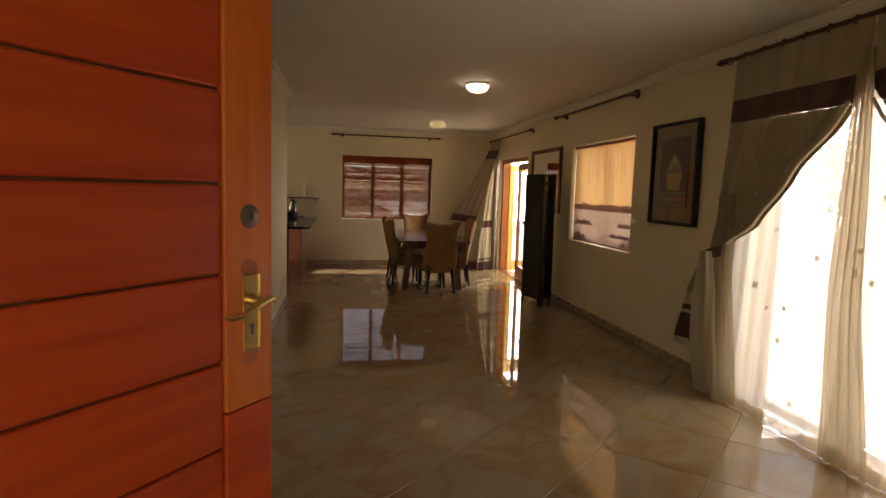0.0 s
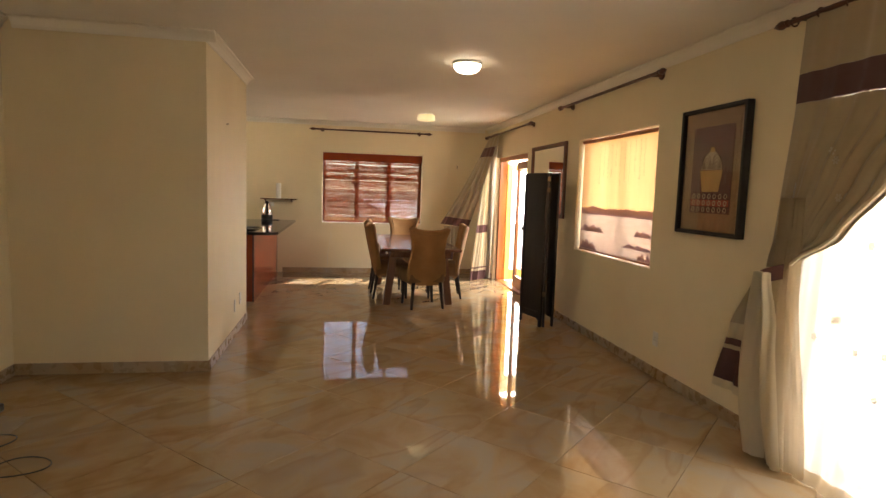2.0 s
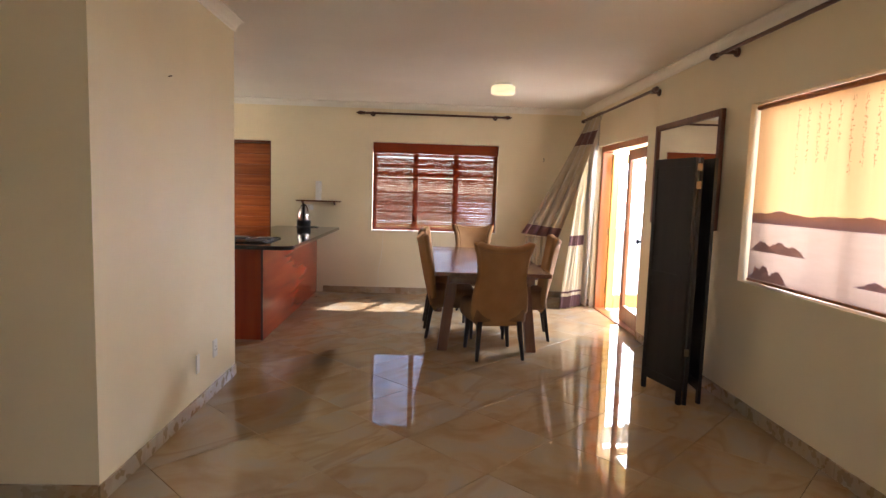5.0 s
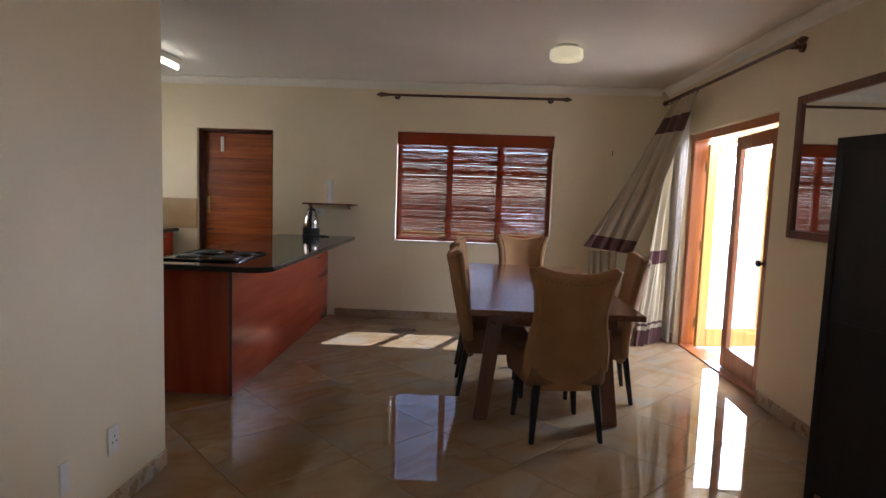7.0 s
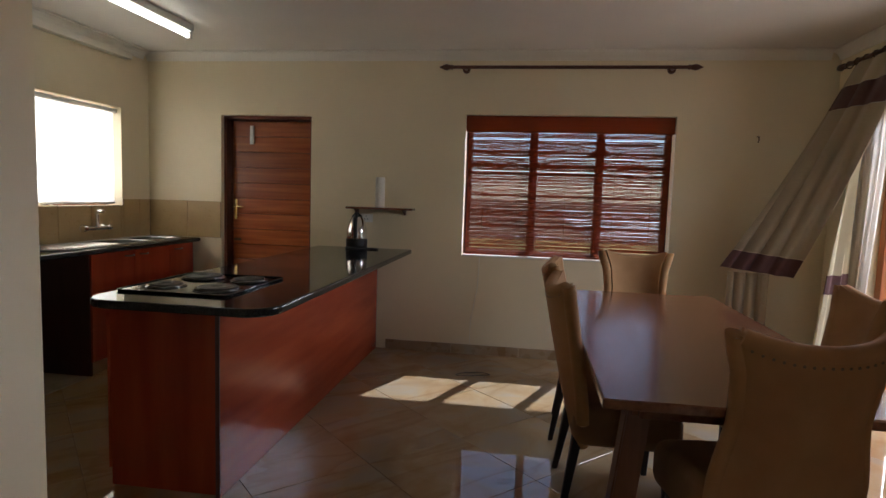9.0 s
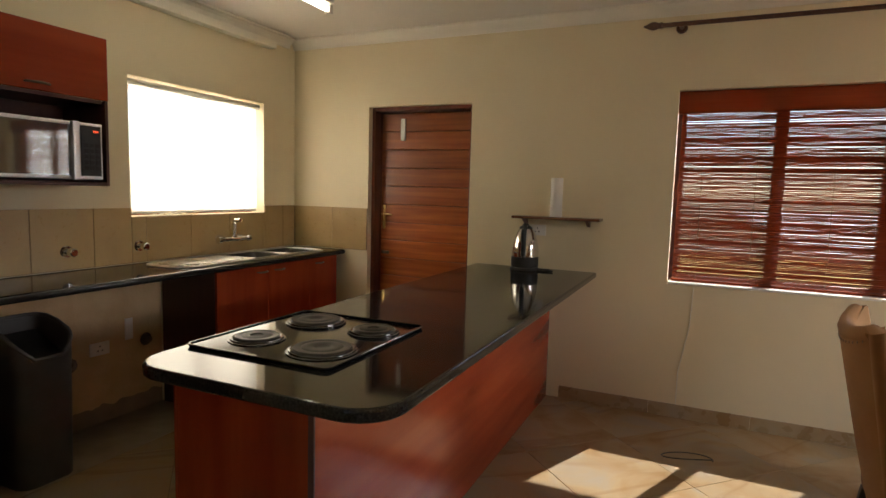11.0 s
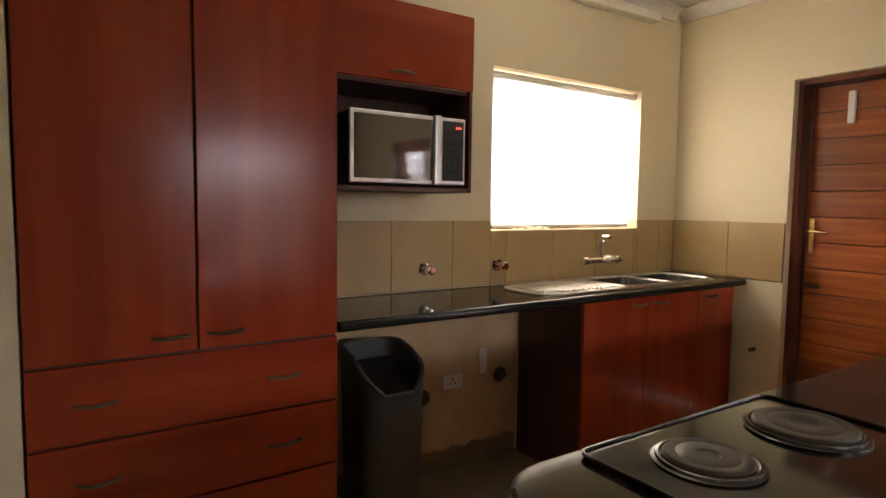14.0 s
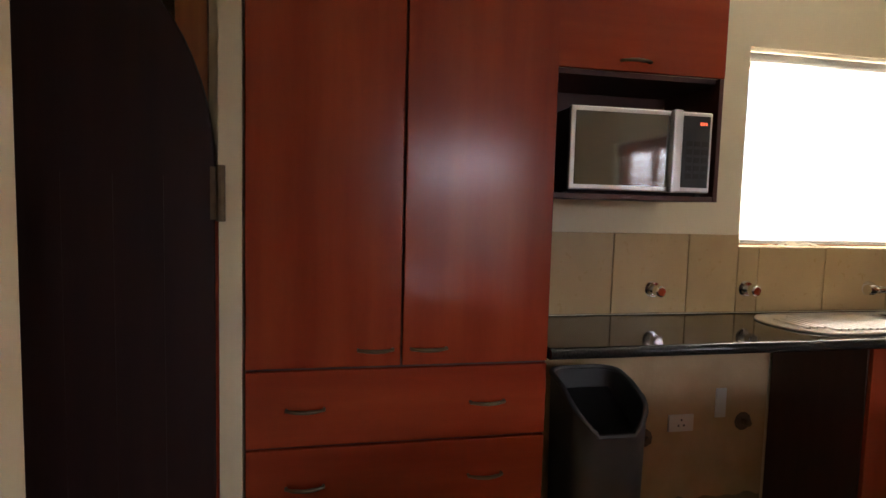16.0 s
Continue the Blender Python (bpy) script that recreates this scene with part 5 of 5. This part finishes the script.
for y0, y1 in ((10.12, 10.46), (10.49, 10.83)):
    o = rounded(-2.60, -2.285, y0, y1, (0.05,) * 4)
    bm = bmesh.new()
    rings = []
    cx, cy = -2.4425, (y0 + y1) / 2
    for s, z in ((1.0, 0.9290), (0.97, 0.918), (0.91, 0.800), (0.80, 0.790), (0.10, 0.787)):
        rings.append([bm.verts.new((cx + (a - cx) * s, cy + (b - cy) * s, z)) for a, b in o])
    for p, q in zip(rings, rings[1:]):
        for k in range(len(o)):
            bm.faces.new((p[k], p[(k + 1) % len(o)], q[(k + 1) % len(o)], q[k]))
    bm.faces.new(rings[-1])
    # Far darker than STEEL: the recess's shade is mixed into the bowl colour.
    part("bowl", bm, surface("shaded_bowl_steel", (0.10, 0.095, 0.085), (0.15, 0.14, 0.125), 0.45, 6, bump=0.02, metal=1.0), sk, "steel bowl, the shade of the recess put into its colour", True)
    part("bowl_lip", tube(bmesh.new(), [(a, b, 0.9298) for a, b in o + o[:1]], 0.004, 6, False), STEEL, sk, "", True)

tp = thing("mixer_tap", (K_IN + 0.02, 10.30, 1.03), "chrome wall-mounted mixer tap with upright spout", "tap")
bm = bmesh.new()
tube(bm, [(K_IN + 0.06, 10.20, 1.03), (K_IN + 0.06, 10.40, 1.03)], [0.018, 0.018], 14)
tube(bm, [(K_IN + 0.060, 10.30, 1.03), (K_IN + 0.062, 10.30, 1.14), (K_IN + 0.075, 10.30, 1.165), (K_IN + 0.12, 10.30, 1.168)], [0.017, 0.015, 0.015, 0.013], 12)
part("body", bm, CHROME, tp, "", True)
for y in (10.20, 10.40):
    bm = tube(bmesh.new(), [(K_IN + 0.0125, y, 1.03), (K_IN + 0.06, y, 1.03)], [0.034, 0.018], 16)
    part("flange", bm, CHROME, tp, "", True)
    s = -1 if y < 10.3 else 1
    part("handle", tube(bmesh.new(), [(K_IN + 0.06, y, 1.03), (K_IN + 0.06, y + s * 0.02, 1.03), (K_IN + 0.06, y + s * 0.03, 1.03), (K_IN + 0.06, y + s * 0.055, 1.03)], [0.014, 0.014, 0.025, 0.022], 10), CHROME, tp, "", True)
for y in (9.12, 9.565):
    v = thing("stop_valve", (K_IN + 0.012, y, 1.03), "round chrome stop valve on the tiles", "tap", "stop valves")
    part("flange", tube(bmesh.new(), [(K_IN + 0.0125, y, 1.03), (K_IN + 0.022, y, 1.03)], [0.036, 0.030], 18), CHROME, v, "", True)
    part("handle", tube(bmesh.new(), [(K_IN + 0.022, y, 1.03), (K_IN + 0.045, y, 1.03), (K_IN + 0.05, y, 1.03), (K_IN + 0.075, y, 1.03), (K_IN + 0.08, y, 1.03)], [0.014, 0.014, 0.026, 0.024, 0.018], 8), CHROME, v)


def bow_handle(p, q, out, parent):
    """A shallow bow handle from p to q that bulges along out."""
    p, q, o = Vector(p), Vector(q), Vector(out)
    pts = [p, p + o * 0.012] + [p.lerp(q, k / 8) + o * (0.014 + 0.016 * math.sin(math.pi * k / 8)) for k in range(1, 8)] + [q + o * 0.012, q]
    return part("handle", tube(bmesh.new(), pts, [0.004, 0.005, 0.005, 0.006, 0.006, 0.006, 0.006, 0.006, 0.005, 0.005, 0.004], 8), AGED, parent, "bowed bronze handle", True)


tc = thing("tall_cupboard", (-2.45, 8.01, 0), "tall cherry-red cupboard with two doors over wide drawers", "cupboard")
FX = -2.20
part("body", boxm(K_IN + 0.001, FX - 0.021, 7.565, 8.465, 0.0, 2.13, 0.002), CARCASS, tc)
for y0, y1, h0, h1 in ((7.567, 8.003, 7.88, 7.98), (8.009, 8.463, 8.035, 8.14)):
    d = part("door", boxm(FX - 0.019, FX, y0, y1, 0.885, 2.13, 0.003), CHERRY, tc)
    bow_handle((FX, h0, 0.935), (FX, h1, 0.935), (1, 0, 0), d)
for z0, z1 in ((0.655, 0.876), (0.425, 0.647), (0.20, 0.417), (0.06, 0.192)):
    d = part("drawer", boxm(FX - 0.019, FX, 7.567, 8.463, z0, z1, 0.003), CHERRY_Y, tc)
    zc = (z0 + z1) / 2
    bow_handle((FX, 7.68, zc), (FX, 7.785, zc), (1, 0, 0), d)
    bow_handle((FX, 8.22, zc), (FX, 8.325, zc), (1, 0, 0), d)

UX = -2.36
uc = thing("wall_cabinet", (-2.53, 8.81, 1.39), "cherry-red wall cabinet over an open microwave niche", "wall cabinet")
d = part("door", boxm(UX - 0.018, UX, 8.469, 9.15, 1.822, 2.13, 0.003), CHERRY_Y, uc)
bow_handle((UX, 8.75, 1.855), (UX, 8.855, 1.855), (1, 0, 0), d)
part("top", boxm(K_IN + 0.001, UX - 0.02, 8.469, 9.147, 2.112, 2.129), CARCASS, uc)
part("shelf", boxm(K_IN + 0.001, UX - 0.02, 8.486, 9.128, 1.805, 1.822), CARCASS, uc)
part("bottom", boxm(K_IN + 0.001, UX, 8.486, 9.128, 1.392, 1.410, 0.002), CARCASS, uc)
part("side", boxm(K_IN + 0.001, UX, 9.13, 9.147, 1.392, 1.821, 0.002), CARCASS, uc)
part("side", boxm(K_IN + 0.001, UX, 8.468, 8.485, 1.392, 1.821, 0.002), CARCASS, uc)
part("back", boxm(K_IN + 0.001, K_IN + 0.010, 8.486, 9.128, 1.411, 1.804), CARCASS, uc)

mw = thing("microwave_oven", (-2.5, 8.83, 1.41), "silver-framed microwave oven with dark glass door", "microwave")
MX = UX + 0.01
part("case", boxm(K_IN + 0.03, MX - 0.02, 8.58, 9.10, 1.416, 1.696, 0.006), BLACK, mw)
for a in (8.57, 9.08):
    part("foot", boxm(MX - 0.06, MX - 0.04, a, a + 0.02, 1.4105, 1.4155), BLACK, mw)
mf = part("door_frame", boxm(MX - 0.019, MX, 8.575, 8.955, 1.422, 1.700, 0.005), SILVER, mw, "silver door frame")
part("door_glass", boxm(MX + 0.0005, MX + 0.003, 8.592, 8.935, 1.440, 1.683), DARKGLASS, mf, "dark reflecting glass")
part("handle", boxm(MX + 0.002, MX + 0.026, 8.938, 8.975, 1.42, 1.702, 0.007, 3), SILVER, mw, "upright silver handle")
cp = part("control_panel", boxm(MX - 0.019, MX, 8.977, 9.105, 1.422, 1.700, 0.005), SILVER, mw)
part("panel_face", boxm(MX + 0.0005, MX + 0.002, 8.990, 9.094, 1.440, 1.686), BLACK, cp, "black control panel")
for k in range(3):
    part("display_digit", boxm(MX + 0.0022, MX + 0.003, 9.055 + 0.010 * k, 9.061 + 0.010 * k, 1.655, 1.665), LED, cp, "glowing red digit")
for r in range(5):
    for k in range(3):
        part("button", boxm(MX + 0.0022, MX + 0.0035, 9.005 + 0.030 * k, 9.028 + 0.030 * k, 1.470 + 0.028 * r, 1.488 + 0.028 * r), EBONY, cp)

sb = thing("sink_cabinet", (-2.45, 10.37, 0), "cherry-red sink base cabinet with three doors", "cabinet")
BX = -2.22
part("side", boxm(K_IN + 0.013, BX - 0.02, 9.72, 9.738, 0.0, 0.886, 0.002), CARCASS, sb)
part("body", boxm(K_IN + 0.013, BX - 0.02, 9.74, 10.98, 0.10, 0.70), CARCASS, sb)
part("plinth", boxm(BX - 0.06, BX - 0.045, 9.74, 10.98, 0.0, 0.099), RAW_PLASTER, sb)
for y0, y1, h in ((9.722, 10.175, 10.07), (10.179, 10.63, 10.24), (10.634, 10.98, 10.70)):
    d = part("door", boxm(BX - 0.018, BX, y0, y1, 0.105, 0.883, 0.003), CHERRY, sb)
    bow_handle((BX, h, 0.845), (BX, h + 0.09, 0.845), (1, 0, 0), d)
part("valve", tube(bmesh.new(), [(-2.12, 11.045, 0.52), (-2.12, 11.0, 0.52)], 0.012, 8), AGED, sb)

bn = thing("dustbin", (-2.42, 8.72, 0), "charcoal plastic swing-top dustbin under the worktop", "dustbin")


def bin_shell(u, v):
    """Tapered tub with a high sloping collar."""
    o = rounded(-0.15, 0.15, -0.135, 0.135, (0.07,) * 4, 5)
    k = u * len(o)
    a, b = o[int(k) % len(o)], o[(int(k) + 1) % len(o)]
    f = k - int(k)
    x, y = a[0] + (b[0] - a[0]) * f, a[1] + (b[1] - a[1]) * f
    s = 0.92 + 0.08 * v
    rise = min(1.0, max(0.0, 0.5 - x / 0.3))
    zz = 0.004 + v * (0.60 + 0.15 * math.sqrt(1 - (1 - rise) ** 2.2))
    return (-2.40 + x * s, 8.74 + y * s, zz)


part("tub", sheet(bin_shell, 48, 10, 0.004), BIN, bn, "", True)
part("base", prism([(-2.40 + a * 0.91, 8.74 + b * 0.91) for a, b in rounded(-0.15, 0.15, -0.135, 0.135, (0.07,) * 4, 5)], 0.002, 0.02), BIN, bn)
# Black sheet just under the collar, added to paint the bin's dark inside.
part("opening_shade", boxm(-0.135, 0.135, -0.112, 0.112, -0.004, 0.004, 0.003, 2, pose(-2.405, 8.74, 0.625, 0, 24, 0)), BLACK, bn, "black sheet painting the dark inside of the opening")
bm = bmesh.new()
tube(bm, [bin_shell(k / 48, 1.0) for k in range(48)] + [bin_shell(0, 1.0)], 0.010, 8, False)
part("collar", bm, BIN, bn, "", True)
part("badge", lathe([(0.0, 0.003), (0.008, 0.003), (0.010, 0)], (0, 0, 0), 16, Matrix.Translation((-2.2545, 8.75, 0.50)) @ pose(0, 0, 0, 0, 88)), YELLOW, bn, "small round yellow badge", True)

tagged(part("bare_screed_patch", boxm(K_IN, K_IN + 0.002, 8.47, 9.715, 0.004, 0.30), SCREED), "bare cement below the broken plaster", "wall", kind="structure")
tagged(part("bare_screed_floor", boxm(K_IN, -2.24, 8.47, 9.715, 0.001, 0.004), SCREED), "dusty bare cement under the worktop", "floor", kind="structure")
ragged = [(8.47, 0.88)] + [(8.47 + 1.245 * k / 60, 0.105 + 0.030 * noise.noise((k * 0.31, 2, 0)) + 0.012 * noise.noise((k * 1.3, 7, 0))) for k in range(61)] + [(9.715, 0.88)]
tagged(part("bare_plaster_patch", prism(ragged, K_IN, K_IN + 0.004, 0.0, "x"), RAW_PLASTER), "unpainted plaster under the worktop", "wall", kind="structure")
socket("wall_socket", (K_IN + 0.004, 9.29, 0.45), "+x", "white double plug socket under the worktop", 0.12, 0.075)
wb2 = socket("isolator_switch", (K_IN + 0.004, 9.48, 0.53), "+x", "white switch plate under the worktop", 0.05, 0.13, False)
for y, z in ((9.12, 0.39), (9.60, 0.44)):
    v = thing("pipe_stub", (K_IN + 0.005, y, z), "rusty capped water pipe in the wall", "pipe", "pipe stubs")
    part("hole_rim", tube(bmesh.new(), [(K_IN + 0.0045, y, z), (K_IN + 0.010, y, z)], [0.042, 0.036], 10), BARK, v, "dark broken hole in the plaster")
    part("pipe", tube(bmesh.new(), [(K_IN + 0.010, y, z), (K_IN + 0.045, y, z + 0.004)], 0.014, 10), AGED, v)
socket("wall_socket", (K_IN + 0.012, 8.555, 1.10), "+x", "white plug socket on the backsplash", 0.07, 0.12)

shf = thing("wall_shelf", (-0.455, N_IN, 1.25), "narrow brown wooden wall shelf on small brackets", "shelf")
part("board", boxm(-0.75, -0.16, N_IN - 0.14, N_IN - 0.001, 1.245, 1.263, 0.004), WALNUT, shf)
for x in (-0.68, -0.25):
    part("bracket", prism([(N_IN - 0.10, 1.244), (N_IN - 0.001, 1.244), (N_IN - 0.001, 1.20)], x - 0.010, x + 0.010, 0.0, "x"), FRAME_DARK, shf)
pr = thing("paper_roll", (-0.46, N_IN - 0.075, 1.263), "upright white kitchen paper roll on the shelf", "paper roll")
part("roll", lathe([(0.015, 0.001), (0.039, 0.001), (0.040, 0.004), (0.040, 0.257), (0.039, 0.26), (0.015, 0.26)], (-0.46, N_IN - 0.075, 1.263), 28), PAPER, pr, "", True)

socket("wall_socket", (-0.60, N_IN, 1.165), "-y", "white plug socket under the wall shelf", 0.12, 0.075)

kt = thing("electric_kettle", (-0.64, 10.90, 0.90), "tall stainless electric kettle on a black base", "kettle")
KX, KY = -0.64, 10.90
part("base", lathe([(0.0, 0.001), (0.096, 0.001), (0.099, 0.006), (0.094, 0.020), (0.0, 0.020)], (KX, KY, 0.90), 32), BLACK, kt, "", True)
part("foot_band", lathe([(0.0, 0.021), (0.088, 0.021), (0.092, 0.030), (0.092, 0.088), (0.088, 0.092), (0.0, 0.092)], (KX, KY, 0.90), 32), BLACK, kt, "black plastic lower band", True)
part("body", lathe([(0.089, 0.0925), (0.090, 0.12), (0.086, 0.165), (0.076, 0.21), (0.062, 0.25), (0.046, 0.278), (0.0, 0.285)], (KX, KY, 0.90), 36), CHROME, kt, "shiny steel domed body", True)
part("lid", lathe([(0.046, 0.279), (0.040, 0.292), (0.020, 0.302), (0.014, 0.314), (0.0, 0.317)], (KX, KY, 0.90), 24), BLACK, kt, "", True)
part("handle", tube(bmesh.new(), [(KX + 0.008, KY - 0.030, 1.196), (KX + 0.014, KY - 0.075, 1.205), (KX + 0.02, KY - 0.112, 1.17), (KX + 0.022, KY - 0.122, 1.09), (KX + 0.02, KY - 0.108, 1.01), (KX + 0.016, KY - 0.088, 0.985)], [0.014, 0.016, 0.017, 0.017, 0.016, 0.013], 12), BLACK, kt, "curved black handle", True)
part("spout", tube(bmesh.new(), [(KX - 0.025, KY + 0.03, 1.14), (KX - 0.045, KY + 0.055, 1.18)], [0.02, 0.008], 8), CHROME, kt, "", True)
part("cord", tube(bmesh.new(), [(KX + 0.094, KY - 0.02, 0.908), (KX + 0.14, KY - 0.05, 0.907), (KX + 0.20, KY - 0.03, 0.907), (KX + 0.17, KY + 0.02, 0.907), (KX + 0.094, KY + 0.03, 0.908)], 0.005, 6), BLACK, kt)

# wall tiles behind the sink and beside the door
bs = thing("backsplash", (K_IN, 9.7, 0.93), "tan ceramic wall tiles with dark joints", "tiles", kind="structure")
part("joint_bed", boxm(K_IN + 0.0005, K_IN + 0.006, 8.467, 9.519, 0.928, 1.262), GROUT, bs)
part("joint_bed", boxm(K_IN + 0.0005, K_IN + 0.006, 9.519, 10.681, 0.928, 1.208), GROUT, bs)
part("joint_bed", boxm(K_IN + 0.0005, K_IN + 0.006, 10.681, N_IN - 0.001, 0.928, 1.262), GROUT, bs)
part("joint_bed", boxm(K_IN + 0.007, -1.982, N_IN - 0.006, N_IN - 0.0005, 0.928, 1.262), GROUT, bs)
cuts = [8.468, 8.593, 8.935, 9.277, 9.517, 9.619, 9.961, 10.303, 10.645, 10.683, 10.89, N_IN - 0.012]
for p, q in zip(cuts, cuts[1:]):
    top = 1.206 if 9.517 <= p < 10.68 else 1.262
    part("tile", boxm(K_IN + 0.004, K_IN + 0.011, p + 0.002, q - 0.002, 0.931, top, 0.0015, 1), SPLASH, bs)
for p, q in ((K_IN + 0.012, -2.31), (-2.31, -1.984)):
    part("tile", boxm(p + 0.002, q - 0.002, N_IN - 0.011, N_IN - 0.004, 0.931, 1.262, 0.0015, 1), SPLASH, bs)

# ---- floor tiles: 0.6 m, laid at 45 degrees ----
floor = thing("floor", (0, 5.5, 0), "polished tan marble-look floor tiles laid diagonally", "floor", kind="structure")
T, GAP = 0.60, 0.0013
tile_mesh = bpy.data.meshes.new("tile")
bm = boxm(-T / 2 + GAP, T / 2 - GAP, -T / 2 + GAP, T / 2 - GAP, -0.0115, 0.0, 0.0012, 1)
bm.to_mesh(tile_mesh)
bm.free()
tile_mesh.materials.append(MARBLE)
R2 = math.sqrt(0.5)
LIMITS = (-2.69, E_IN + 0.045, S_IN - 0.2, N_IN + 0.0)


def inside(x, y):
    if x < W_IN and y < STUB_Y0:
        return False
    if -1.4 < x < STUB_X and STUB_Y0 < y < STUB_Y1 or (x < STUB_X and STUB_Y0 < y < 5.72):
        return False
    return LIMITS[0] < x < LIMITS[1] and LIMITS[2] < y < LIMITS[3]


for i in range(-6, 26):
    for j in range(-26, 10):
        a, b = 0.30 + (i + 0.5) * T, 0.40 + (j + 0.5) * T
        x, y = (a + b) * R2, (a - b) * R2
        if not any(inside(x + dx * 0.40, y + dy * 0.40) for dx, dy in ((0, 0), (1, 0), (-1, 0), (0, 1), (0, -1))):
            continue
        m = pose(x, y, 0, 0, 0, 45 + 180 * ((i * 3 + j * 5 + i * j) % 2))
        west = W_IN if y < STUB_Y0 else K_IN
        cuts = [(c, n) for c, n, over in (
            ((E_IN + 0.1, 0, 0), (1, 0, 0), x + 0.43 > E_IN + 0.1), ((0, S_IN - 0.15, 0), (0, -1, 0), y - 0.43 < S_IN - 0.15),
            ((0, N_IN + 0.1, 0), (0, 1, 0), y + 0.43 > N_IN + 0.1), ((west - 0.1, 0, 0), (-1, 0, 0), x - 0.43 < west - 0.1)) if over]
        me = tile_mesh
        if cuts:
            bm = bmesh.new()
            bm.from_mesh(tile_mesh)
            back = m.inverted()
            for c, n in cuts:
                bmesh.ops.bisect_plane(bm, geom=bm.verts[:] + bm.edges[:] + bm.faces[:], plane_co=back @ Vector(c), plane_no=(back.to_3x3() @ Vector(n)), clear_outer=True)
            if not bm.faces:
                bm.free()
                continue
            me = bpy.data.meshes.new("tile")
            bm.to_mesh(me)
            bm.free()
            me.materials.append(MARBLE)
        ob = new("tile", me)
        ob.parent = floor
        ob.matrix_parent_inverse = Matrix.Translation((0, 5.5, 0)).inverted()
        ob.matrix_basis = m
